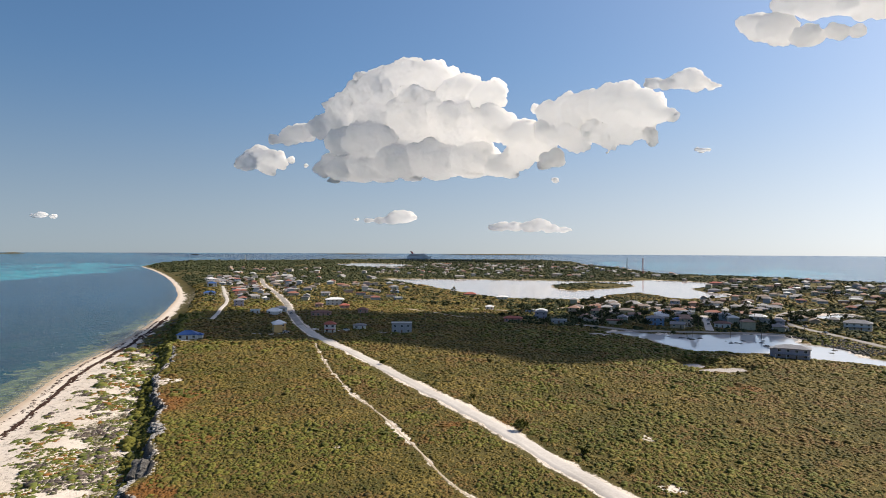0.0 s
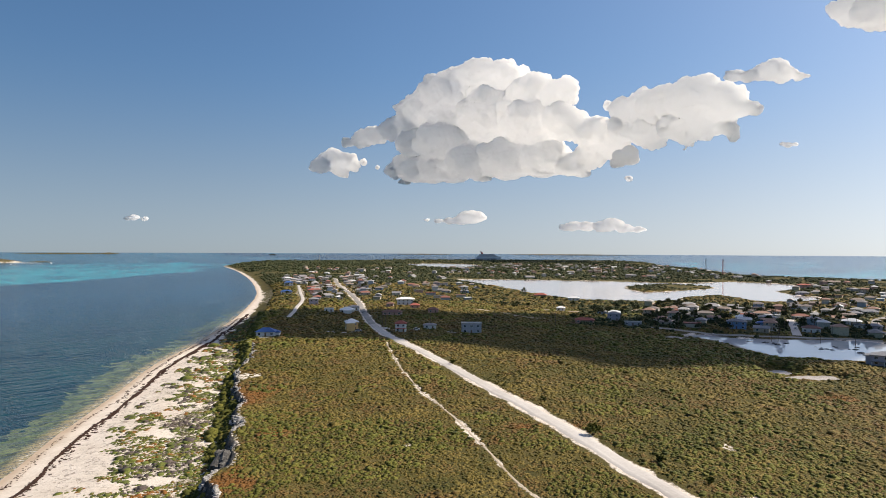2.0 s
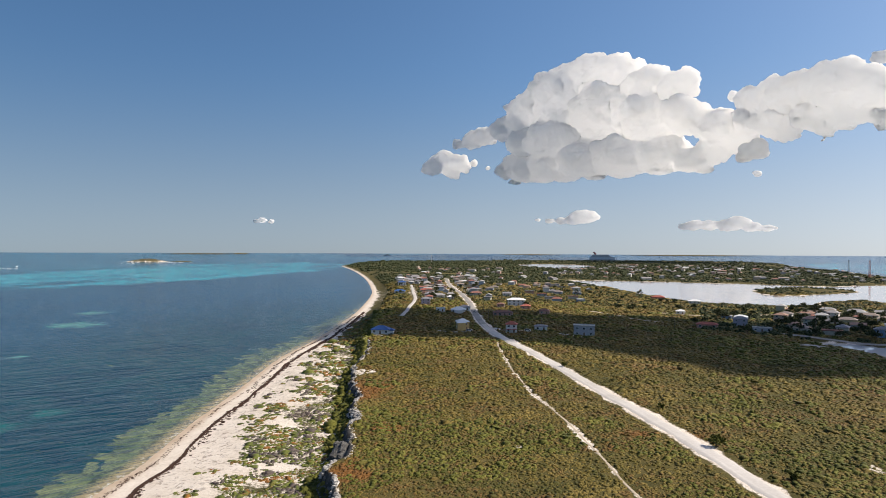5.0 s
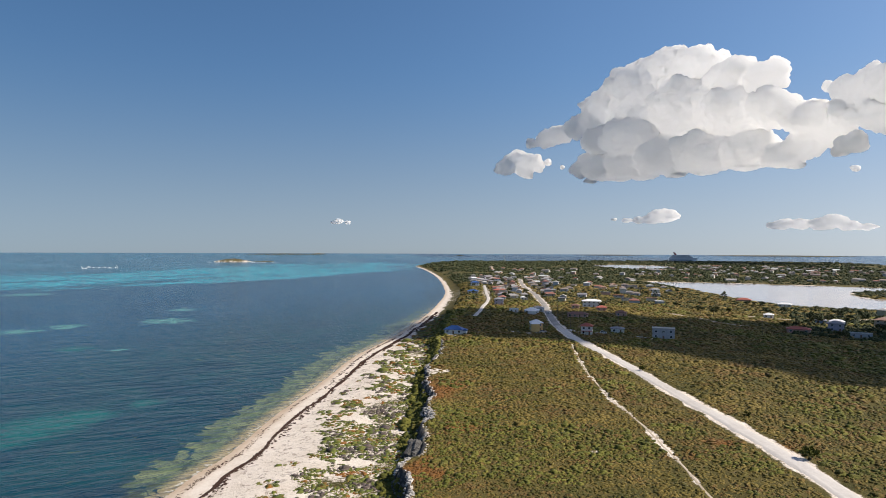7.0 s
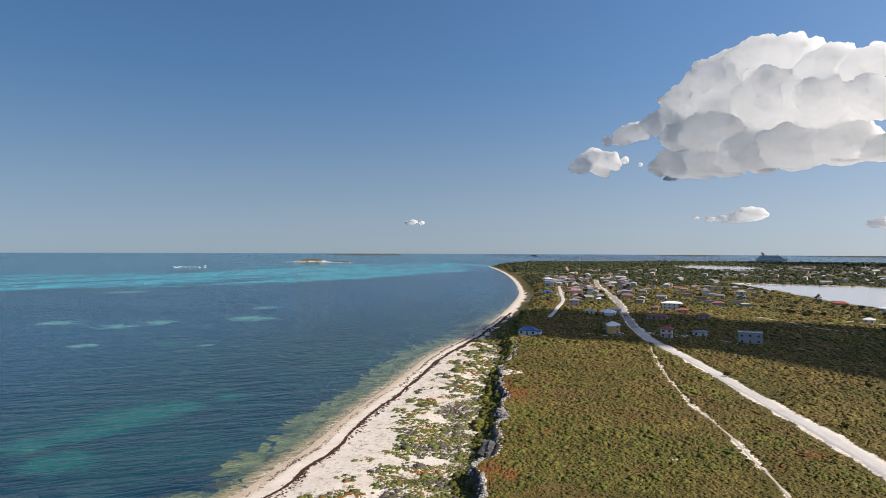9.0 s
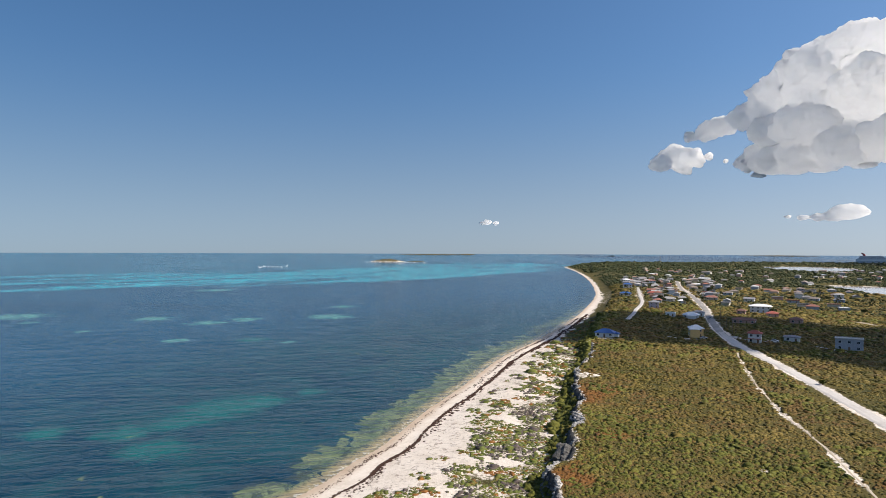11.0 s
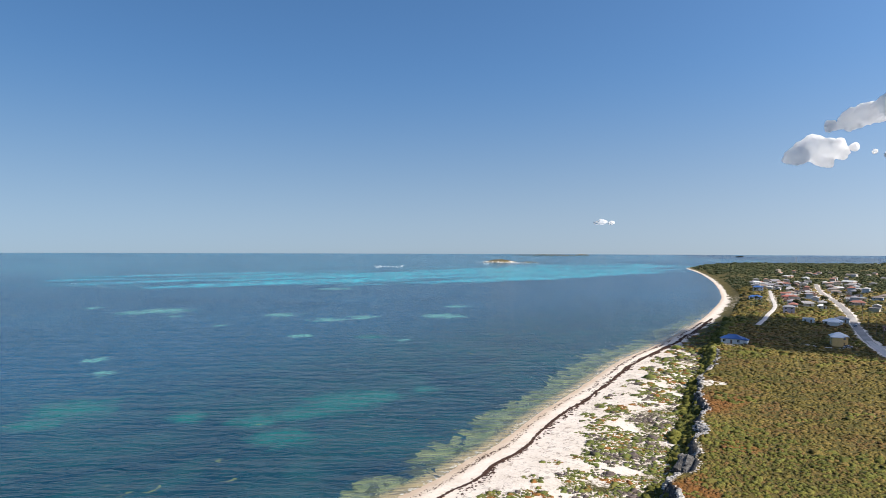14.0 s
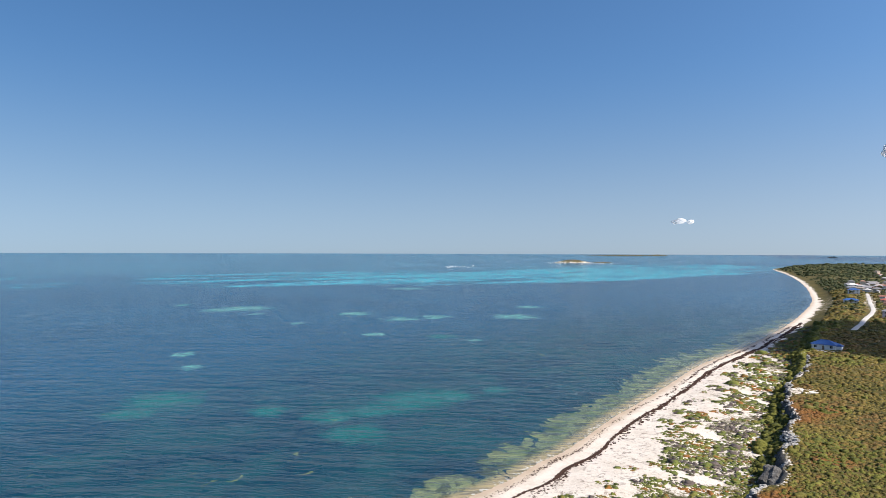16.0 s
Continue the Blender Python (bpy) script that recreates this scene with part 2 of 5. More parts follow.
def ground_material():
    m, t, b = graph("island_ground")
    p = place(t)
    n1, n2, n3 = fuzz(t, p, 0.02, 5, 0.62, 0.5), fuzz(t, p, 0.13, 5, 0.65), fuzz(t, p, 1.3, 4, 0.7)
    soil = ramp(t, calc(t, "ADD", calc(t, "MULTIPLY", n1, 0.5), calc(t, "MULTIPLY", n2, 0.5)),
                [(0.32, (0.04, 0.04, 0.012)), (0.5, (0.085, 0.07, 0.022)), (0.66, (0.13, 0.092, 0.034))])
    soil = blend(t, 0.6, soil, ramp(t, n3, [(0.3, (0.5,)), (0.7, (1.45,))]), "MULTIPLY")
    soil = blend(t, grey(t, attr(t, "rust"), 0.25, 0.9), soil, (0.18, 0.08, 0.022))
    sand = ramp(t, calc(t, "ADD", calc(t, "MULTIPLY", n2, 0.5), calc(t, "MULTIPLY", n3, 0.5)),
                [(0.35, (0.51, 0.43, 0.35)), (0.5, (0.64, 0.56, 0.48)), (0.65, (0.70, 0.63, 0.555))])
    wet = ramp(t, n2, [(0.3, (0.36, 0.27, 0.19)), (0.7, (0.48, 0.38, 0.29))])
    sand = blend(t, attr(t, "wet"), sand, wet)
    wisp = fuzz(t, p, 0.45, 5, 0.7, 1.2)
    sand = blend(t, calc(t, "MULTIPLY", attr(t, "litter"), grey(t, wisp, 0.52, 0.62)), sand, (0.10, 0.065, 0.045))
    mask = calc(t, "ADD", attr(t, "sand"), calc(t, "MULTIPLY", calc(t, "SUBTRACT", n2, 0.5), 1.1))
    mask = calc(t, "ADD", mask, calc(t, "MULTIPLY", calc(t, "SUBTRACT", n3, 0.5), 1.0))
    col = blend(t, grey(t, mask, 0.34, 0.64), soil, sand)
    mud = ramp(t, n2, [(0.3, (0.30, 0.27, 0.25)), (0.7, (0.46, 0.42, 0.40))])
    col = blend(t, grey(t, attr(t, "mud"), 0.35, 0.6), col, mud)
    # limestone, with the cliff face's shade put into its colour
    shaded_stone = ramp(t, calc(t, "ADD", calc(t, "MULTIPLY", n2, 0.4), calc(t, "MULTIPLY", n3, 0.6)),
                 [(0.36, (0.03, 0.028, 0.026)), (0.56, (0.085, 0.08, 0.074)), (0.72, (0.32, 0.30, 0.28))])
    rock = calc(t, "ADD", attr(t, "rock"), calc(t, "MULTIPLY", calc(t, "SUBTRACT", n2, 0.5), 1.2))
    col = blend(t, grey(t, rock, 0.42, 0.62), col, shaded_stone)
    wire(t, col, b.inputs["Base Color"])
    b.inputs["Roughness"].default_value = 0.92
    b.inputs["Specular IOR Level"].default_value = 0.12
    relief(t, b, calc(t, "ADD", n3, fuzz(t, p, 4, 3)), 0.6, 0.3)
    return m


def sea_material():
    m, t, b = graph("sea_water")
    p = place(t)
    n1, n2, n3 = fuzz(t, p, 0.004, 5, 0.6, 0.8), fuzz(t, p, 0.03, 5, 0.65, 1.0), fuzz(t, p, 0.12, 5, 0.65, 0.8)
    deep = ramp(t, n1, [(0.35, (0.003, 0.036, 0.082)), (0.65, (0.006, 0.054, 0.112))])
    weedy = ramp(t, n2, [(0.4, (0.004, 0.027, 0.05)), (0.6, (0.008, 0.046, 0.062))])
    col = blend(t, attr(t, "near"), deep, weedy)
    patch = calc(t, "ADD", attr(t, "teal"), calc(t, "MULTIPLY", calc(t, "SUBTRACT", fuzz(t, p, 0.06, 5, 0.65, 1.2), 0.5), 1.5))
    col = blend(t, calc(t, "MULTIPLY", grey(t, patch, 0.3, 0.95), 0.8), col, (0.010, 0.10, 0.10))
    turq = ramp(t, n2, [(0.42, (0.012, 0.12, 0.18)), (0.55, (0.02, 0.28, 0.35)), (0.7, (0.045, 0.38, 0.42))])
    streak = node(t, "Mapping", Vector=p)
    streak.inputs["Rotation"].default_value = (0, 0, radians(-12))
    streak.inputs["Scale"].default_value = (0.011, 0.0022, 1)
    sn = fuzz(t, streak.outputs["Vector"], 1.0, 6, 0.62, 0.7)
    reef = calc(t, "ADD", attr(t, "reef"), calc(t, "MULTIPLY", calc(t, "SUBTRACT", sn, 0.5), 2.6))
    col = blend(t, grey(t, reef, 0.4, 0.75), col, turq)
    col = blend(t, calc(t, "MULTIPLY", attr(t, "outer"), 0.9), col, ramp(t, sn, [(0.38, (0.008, 0.05, 0.085)), (0.5, (0.025, 0.10, 0.155)), (0.65, (0.04, 0.15, 0.205))]))
    pale = calc(t, "ADD", attr(t, "pale"), calc(t, "MULTIPLY", calc(t, "SUBTRACT", n3, 0.5), 2.0))
    col = blend(t, calc(t, "MULTIPLY", grey(t, pale, 0.45, 0.85), 0.7), col, ramp(t, n3, [(0.35, (0.05, 0.20, 0.20)), (0.6, (0.13, 0.33, 0.27))]))
    shal = calc(t, "ADD", attr(t, "shallow"), calc(t, "MULTIPLY", calc(t, "SUBTRACT", fuzz(t, p, 0.10, 4, 0.58, 1.6), 0.5), 2.2))
    bed = blend(t, attr(t, "edge"), ramp(t, n3, [(0.35, (0.055, 0.09, 0.055)), (0.65, (0.165, 0.19, 0.10))]), (0.28, 0.225, 0.125))
    col = blend(t, calc(t, "MULTIPLY", grey(t, shal, 0.40, 0.50), 0.92), col, bed)
    weed = calc(t, "MULTIPLY", grey(t, fuzz(t, p, 0.13, 6, 0.68, 1.8), 0.50, 0.57), attr(t, "weed"))
    col = blend(t, calc(t, "MULTIPLY", weed, 0.85), col, (0.032, 0.045, 0.04))
    foam = calc(t, "MULTIPLY", attr(t, "foam"), grey(t, fuzz(t, p, 0.6, 4, 0.7), 0.5, 0.62))
    col = blend(t, foam, col, (0.75, 0.75, 0.75))
    wire(t, col, b.inputs["Base Color"])
    b.inputs["Roughness"].default_value = 0.12
    b.inputs["IOR"].default_value = 1.33
    b.inputs["Specular IOR Level"].default_value = 0.4
    # wind waves: long crests that lie across the wind, from a long swell down to ripples
    waves = None
    for turn, along, across, share in ((52, 40.0, 9.0, 1.0), (44, 12.0, 3.4, 0.7), (62, 5.0, 1.5, 0.3)):
        wave = node(t, "Mapping", Vector=p)
        wave.vector_type = "TEXTURE"
        wave.inputs["Rotation"].default_value = (0, 0, radians(turn))
        wave.inputs["Scale"].default_value = (along, across, 1)
        h = calc(t, "MULTIPLY", fuzz(t, wave.outputs["Vector"], 1.0, 3, 0.55, 0.5), share)
        waves = h if waves is None else calc(t, "ADD", waves, h)
    relief(t, b, waves, 1.0, 3.4)
    return m


def pond_material(name, tint, rough, waves=0.015):
    m, t, b = graph(name)
    p = place(t)
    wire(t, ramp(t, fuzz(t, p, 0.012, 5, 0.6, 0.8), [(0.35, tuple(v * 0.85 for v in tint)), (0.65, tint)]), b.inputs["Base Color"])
    b.inputs["Roughness"].default_value = rough
    b.inputs["IOR"].default_value = 1.33
    relief(t, b, fuzz(t, p, 0.5, 3), 0.25, waves)
    return m


def road_material(name, lo, hi, ruts=False):
    m, t, b = graph(name)
    p = place(t)
    n1, n2 = fuzz(t, p, 0.06, 5, 0.6, 0.5), fuzz(t, p, 1.1, 4, 0.7)
    f = calc(t, "ADD", calc(t, "MULTIPLY", n1, 0.6), calc(t, "MULTIPLY", n2, 0.4))
    col = ramp(t, f, [(0.36, lo), (0.62, hi)])
    if ruts:
        a = attr(t, "across")
        r = grey(t, fuzz(t, p, 0.25, 4, 0.6), 0.35, 0.65)
        track = grey(t, calc(t, "ABSOLUTE", calc(t, "SUBTRACT", calc(t, "ABSOLUTE", a), 0.34)), 0.16, 0.04)
        col = blend(t, calc(t, "MULTIPLY", calc(t, "MULTIPLY", track, r), 0.3), col, (0.60, 0.57, 0.54))
    wire(t, col, b.inputs["Base Color"])
    b.inputs["Roughness"].default_value = 0.95
    b.inputs["Specular IOR Level"].default_value = 0.1
    relief(t, b, n2, 0.4, 0.08)
    return m


GROUND, SEA = ground_material(), sea_material()
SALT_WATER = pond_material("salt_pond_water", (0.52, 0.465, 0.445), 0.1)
# pale mud bed, its colour raised further to paint in some mirrored sky
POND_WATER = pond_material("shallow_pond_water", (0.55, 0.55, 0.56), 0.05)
SAND_ROAD = road_material("crushed_coral_road", (0.40, 0.365, 0.335), (0.53, 0.495, 0.465), True)
PATH_SAND = road_material("path_sand", (0.30, 0.235, 0.165), (0.47, 0.40, 0.32))
DUST_ROAD = road_material("dusty_asphalt", (0.20, 0.18, 0.165), (0.33, 0.31, 0.29))


def cloud_material(name):
    """Droplets scatter the sun: most of its light goes on through, the rest is thrown back."""
    m, t, b = graph(name)
    t.nodes.remove(b)
    p = place(t)
    bump = node(t, "Bump", Height=fuzz(t, p, 0.008, 4, 0.5), Strength=0.15, Distance=40.0)
    d, tr, mix = node(t, "BsdfDiffuse"), node(t, "BsdfTranslucent"), node(t, "MixShader")
    for s in (d, tr):
        s.inputs["Color"].default_value = (0.995, 0.985, 0.975, 1)
        wire(t, bump.outputs["Normal"], s.inputs["Normal"])
    mix.inputs["Fac"].default_value = 0.74
    wire(t, d.outputs[0], mix.inputs[1])
    wire(t, tr.outputs[0], mix.inputs[2])
    last = mix.outputs[0]
    wire(t, last, t.nodes["Material Output"].inputs["Surface"])
    return m


CLOUD = cloud_material("cloud_vapour")

# ---- plan, in metres ----
EAST_SHORE = [(-116, 99), (-122, 120), (-126, 137), (-140, 174), (-158, 229), (-180, 293), (-196, 363), (-235, 499), (-278, 625), (-337, 781), (-441, 1009), (-582, 1294), (-797, 1698), (-1028, 2098)]
NORTH_SHORE = [(-1104, 2310), (-1207, 2722), (-1204, 2927), (-1032, 3094), (-574, 3404), (-78, 3577), (310, 3520), (554, 3433), (675, 3120)]
WEST_SHORE = [(621, 2645), (655, 2261), (615, 1834), (614, 1611), (716, 1513), (788, 1395), (824, 1292), (865, 1204)]
CLIFF = [(-59, 113), (-66, 131), (-69, 149), (-82, 171), (-93, 199), (-114, 249), (-137, 312), (-162, 384), (-194, 476), (-243, 622), (-346, 883), (-499, 1226)]
ROAD = [(37, 128), (28, 149), (18, 174), (3, 208), (-19, 255), (-47, 313), (-76, 371), (-101, 434), (-125, 509), (-155, 609), (-196, 728)]
FOOTPATH = [(7, 128), (3, 135), (-2, 147), (-7, 161), (-11, 171), (-15, 182), (-23, 201), (-31, 218), (-41, 244), (-50, 270), (-61, 307), (-70, 339)]
DRIVE = [(-170, 454), (-191, 531), (-216, 618), (-254, 719), (-312, 874)]
SALT_POND = [(-134, 1262), (-66, 1131), (5, 921), (56, 796), (93, 742), (146, 737), (192, 757), (214, 817), (274, 865), (287, 811), (298, 764), (362, 796), (395, 851), (383, 897), (396, 979), (449, 1047), (501, 1185), (426, 1270), (323, 1189), (243, 1227), (133, 1252), (19, 1278)]
POND_ISLAND = [(186, 1059), (257, 1141), (326, 1108), (321, 1036), (241, 953), (191, 921), (176, 977)]
FAR_POND = [(-467, 2626), (-337, 2749), (-152, 2600), (-163, 2121), (-336, 2235)]
NEAR_POND = [(115, 448), (139, 449), (153, 434), (209, 436), (232, 431), (241, 412), (229, 399), (235, 382), (239, 367), (232, 340), (238, 331), (248, 309), (230, 286), (226, 315), (202, 334), (188, 348), (174, 355), (147, 360), (138, 391), (134, 419)]
SMALL_POND = [(335, 560), (380, 593), (384, 562), (359, 547), (335, 541)]
MUD_A = [(113, 290), (129, 302), (146, 304), (145, 294), (125, 283)]
MUD_B = [(117, 311), (128, 316), (132, 308), (121, 305)]
MUD_C = [(90, 416), (106, 434), (117, 423), (106, 404)]
COAST_ROAD = [(267, 340), (266, 370), (269, 424), (272, 475), (282, 513), (297, 545), (322, 581), (361, 610), (390, 629)]
POND_ROAD = [(92, 464), (125, 459), (156, 444), (193, 442), (224, 440), (240, 432)]
SIDE_STREET = [(194, 448), (213, 498), (233, 551)]
TRACK = [(-31, 559), (-11, 530), (8, 500), (26, 493)]
SAND_TRACK = [(29, 578), (61, 568), (95, 586), (137, 631), (166, 666)]

# ---- noise and plan arithmetic ----
def lattice(ix, iy, seed):
    h = (ix.astype(np.int64) * 374761393 + iy.astype(np.int64) * 668265263 + seed * 974634777) & 0xFFFFFFFF
    h = ((h ^ (h >> 13)) * 1274126177) & 0xFFFFFFFF
    return ((h ^ (h >> 16)) & 0xFFFF) / 65535.0


def value_noise(x, y, seed):
    ix, iy = np.floor(x), np.floor(y)
    fx, fy = x - ix, y - iy
    fx, fy = fx * fx * (3 - 2 * fx), fy * fy * (3 - 2 * fy)
    a, b = lattice(ix, iy, seed), lattice(ix + 1, iy, seed)
    c, d = lattice(ix, iy + 1, seed), lattice(ix + 1, iy + 1, seed)
    return (a + (b - a) * fx) * (1 - fy) + (c + (d - c) * fx) * fy


def fbm(x, y, size, octaves=4, seed=0):
    x, y = np.asarray(x, float) / size, np.asarray(y, float) / size
    total, amp, norm = 0, 1.0, 0
    for k in range(octaves):
        total = total + amp * value_noise(x * 2 ** k + 17.3 * k, y * 2 ** k - 9.1 * k, seed + k)
        norm += amp
        amp *= 0.55
    return total / norm


def step(a, b, v):
    u = np.clip((v - a) / (b - a), 0, 1)
    return u * u * (3 - 2 * u)


def curve_points(pts, per=8):
    """A smooth curve through the plan points."""
    p = [Vector(q).to_3d() for q in pts]
    p = [p[0] * 2 - p[1]] + p + [p[-1] * 2 - p[-2]]
    out = []
    for i in range(1, len(p) - 2):
        for k in range(per):
            u = k / per
            a, b, c, d = p[i - 1:i + 3]
            out.append(0.5 * (2 * b + (c - a) * u + (2 * a - 5 * b + 4 * c - d) * u * u + (3 * b - a - 3 * c + d) * u ** 3))
    out.append(p[-2])
    return [(v.x, v.y) for v in out]


def line_distance(pts, x, y):
    """Distance to a line, and on which side (positive: right of its direction)."""
    best, side = np.full(x.shape, 1e9), np.zeros(x.shape)
    for (ax, ay), (bx, by) in zip(pts[:-1], pts[1:]):
        dx, dy = bx - ax, by - ay
        u = np.clip(((x - ax) * dx + (y - ay) * dy) / (dx * dx + dy * dy + 1e-9), 0, 1)
        ex, ey = x - ax - u * dx, y - ay - u * dy
        d = np.hypot(ex, ey)
        near = d < best
        best = np.where(near, d, best)
        side = np.where(near, np.sign(ex * dy - ey * dx), side)
    return best, side


def inside(pts, x, y):
    r = np.zeros(x.shape, bool)
    for (ax, ay), (bx, by) in zip(pts, pts[1:] + pts[:1]):
        cross = (ay > y) != (by > y)
        r ^= cross & (x < (bx - ax) * (y - ay) / (by - ay + 1e-12) + ax)
    return r


def region(pts, x, y):
    """Signed distance to a closed outline: positive inside."""
    d, _ = line_distance(pts + pts[:1], x, y)
    return np.where(inside(pts, x, y), d, -d)


def bulge(x, y):
    """The earth's curve as seen from the air, drawn in so that the sea's rim lies on the horizon."""
    r = np.hypot(x, y)
    return 37.5 * (np.clip(r - 2000, 0, None) / 2900) ** 2


SHORE_BACK = [(160, -3600), (30, -900), (-60, -300), (-92, -60), (-108, 40)]
COAST = curve_points(SHORE_BACK + EAST_SHORE, 4)
LAND = COAST + curve_points(NORTH_SHORE, 3) + curve_points(WEST_SHORE, 3) + [(930, 1050), (980, 500), (950, -400), (900, -3600)]
EDGE = curve_points([(20, -900), (-10, -300), (-40, -60), (-54, 60)] + CLIFF + [(-620, 1490), (-765, 1735), (-985, 2110), (-1060, 2280)], 4)
PONDS = {"salt": curve_points(SALT_POND + SALT_POND[:1], 3), "far": curve_points(FAR_POND + FAR_POND[:1], 3),
         "near": curve_points(NEAR_POND + NEAR_POND[:1], 3), "small": curve_points(SMALL_POND + SMALL_POND[:1], 3)}
ISLET = curve_points(POND_ISLAND + POND_ISLAND[:1], 3)
ROAD_LINE, PATH_LINE = curve_points([(58, 82)] + ROAD + [(-260, 900), (-330, 1120)]), curve_points(FOOTPATH)
DRIVE_LINE = curve_points(DRIVE)
COAST_LINE, POND_LINE, STREET_LINE = curve_points(COAST_ROAD), curve_points(POND_ROAD), curve_points(SIDE_STREET)
TRACK_LINE, SAND_LINE = curve_points(TRACK), curve_points(SAND_TRACK)
FLATS = [curve_points(q + q[:1], 4) for q in (MUD_A, MUD_B, MUD_C)]


def terrain(x, y):
    """Height of the land or sea bed over the plan, with the masks of its cover."""
    x, y = np.asarray(x, float), np.asarray(y, float)
    r = np.hypot(x, y)
    s = region(LAND, x, y)
    ce, side = line_distance(EDGE, x, y)
    ragged = (fbm(x, y, 22, 4, 3) - 0.5) * 8 * step(700, 300, y) + (fbm(x, y, 5, 2, 4) - 0.5) * 3.0 * step(500, 250, y)
    c = ce * side + ragged                     # inland of the cliff's edge
    eastern = step(420, 260, ce) * step(1500, 900, y)
    soft = step(260, 420, y)                   # further on the cliff turns into a slope
    low = 2.6 * step(0, 34, s) + 0.5 * (fbm(x, y, 9, 3, 8) - 0.5) * step(8, 25, s)
    rise = step(-2.4 - 20 * soft, 0.8 + 4 * soft, c)
    ridge = 4.6 * np.exp(-(np.clip(c, 0, None) / 330) ** 2)
    bumps = (fbm(x, y, 45, 4, 11) - 0.5) * 1.6 + (fbm(x, y, 7, 3, 12) - 0.5) * 0.7
    inland = 1.2 + 1.4 * step(150, 20, c)
    z_east = low + rise * (ridge + bumps * step(0, 12, c))
    z_rest = inland * step(0, 60, s) + bumps * 0.5 * step(0, 60, s)
    w = step(500, 120, np.where(side > 0, ce, 0)) * step(2400, 1500, r)
    z = z_rest * (1 - w) + z_east * w
    z = z + 9 * np.exp(-(((x + 1000) / 330) ** 2 + ((y - 2250) / 420) ** 2)) * step(0, 120, s)
    z = z + 4 * np.exp(-(((x + 560) / 400) ** 2 + ((y - 1900) / 500) ** 2)) * step(0, 120, s)
    z = np.where(s < 0, np.maximum(-3.5, s * 0.07), z)
    wet_in = np.full(x.shape, -1e9)
    for pts in PONDS.values():
        wet_in = np.maximum(wet_in, region(pts, x, y))
    isl = region(ISLET, x, y)
    wet_in = np.minimum(wet_in, -isl)
    jag = (fbm(x, y, 14, 3, 21) - 0.5) * 8
    z = np.where(wet_in + jag > -25, 0.15 + (z - 0.15) * step(2, -25, wet_in + jag), z)
    z = np.where(wet_in + jag > 2, -0.4, z)
    flat = np.full(x.shape, -1e9)
    for q in FLATS:
        flat = np.maximum(flat, region(q, x, y))
    z = np.where(flat > -10, z + (0.75 - z) * step(-10, 0, flat), z)
    masks = {}
    patch = fbm(x, y, 12, 4, 31)
    back = np.clip(s, 0, None) / (np.clip(s, 0, None) + np.clip(-c, 0, None) + 1e-3)
    masks["back"] = back
    beach = (s > -3) & (c < 2)
    green = step(0.47, 0.98, back * 1.12 + (patch - 0.5) * 0.9)
    masks["sand"] = np.where(beach, 1 - 0.5 * green, 0) * step(2600, 2200, r)
    masks["sand"] *= 1 - step(300, 420, y) * step(9 - 3 * step(500, 900, y), 16 - 5 * step(500, 900, y), s + (patch - 0.5) * 10)
    near_path, _ = line_distance(PATH_LINE, x, y)
    near_road, _ = line_distance(ROAD_LINE, x, y)
    masks["sand"] = np.maximum(masks["sand"], 0.66 * step(1.7, 0.2, near_path + (patch - 0.5) * 3))
    masks["sand"] = np.maximum(masks["sand"], 0.75 * step(5.0, 2.8, near_road + (patch - 0.5) * 4))
    for bx, by, br in ((-38, 168, 3.2), (-27, 160, 2.0), (42, 119, 4.5), (50, 133, 2.5), (-112, 232, 5), (-106, 238, 4), (56, 170, 1.6), (-86, 172, 3)):
        masks["sand"] = np.maximum(masks["sand"], 0.56 * step(br * 1.7, br * 0.1, np.hypot(x - bx, (y - by) * 0.6) + (patch - 0.5) * br * 3.5))
    town = np.exp(-(((x + 230) / 120) ** 2 + ((y - 800) / 230) ** 2)) + np.exp(-(((x - 250) / 150) ** 2 + ((y - 620) / 130) ** 2))
    masks["sand"] = np.maximum(masks["sand"], np.clip(town, 0, 1) * 0.5)
    masks["sand"] = np.maximum(masks["sand"], 0.75 * step(14, 2, np.abs(wet_in - 1)) * step(0.4, 0.6, patch))
    masks["wet"] = np.where(c < 0, step(6, 0.5, s), 0)
    masks["litter"] = np.where(beach, 0.6 * step(9, 14, s) * step(0.7, 0.35, back), 0)
    masks["mud"] = np.maximum(step(-2, 2, flat), step(-5, -1, wet_in) * 0.5)
    # the band of cliff that takes the rock colour darkened for shade
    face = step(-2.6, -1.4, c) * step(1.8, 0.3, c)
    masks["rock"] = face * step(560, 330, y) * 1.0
    rust = fbm(x, y, 30, 4, 41)
    masks["rust"] = step(0.60, 0.84, rust + 0.24 * np.exp(-((c - 5) / 11) ** 2) * step(270, 150, y) + 0.05 * step(180, 120, y) - 0.06 * step(-30, 20, x)) * (c > 0) * step(330, 230, y)
    masks["shore"], masks["cliff"], masks["pond"], masks["flat"] = s, c, np.maximum(wet_in + jag, -isl - 1e6), flat
    masks["road"], masks["path"] = near_road, near_path
    return z + bulge(x, y), masks


def height(x, y):
    return float(terrain(np.array([x]), np.array([y]))[0][0])


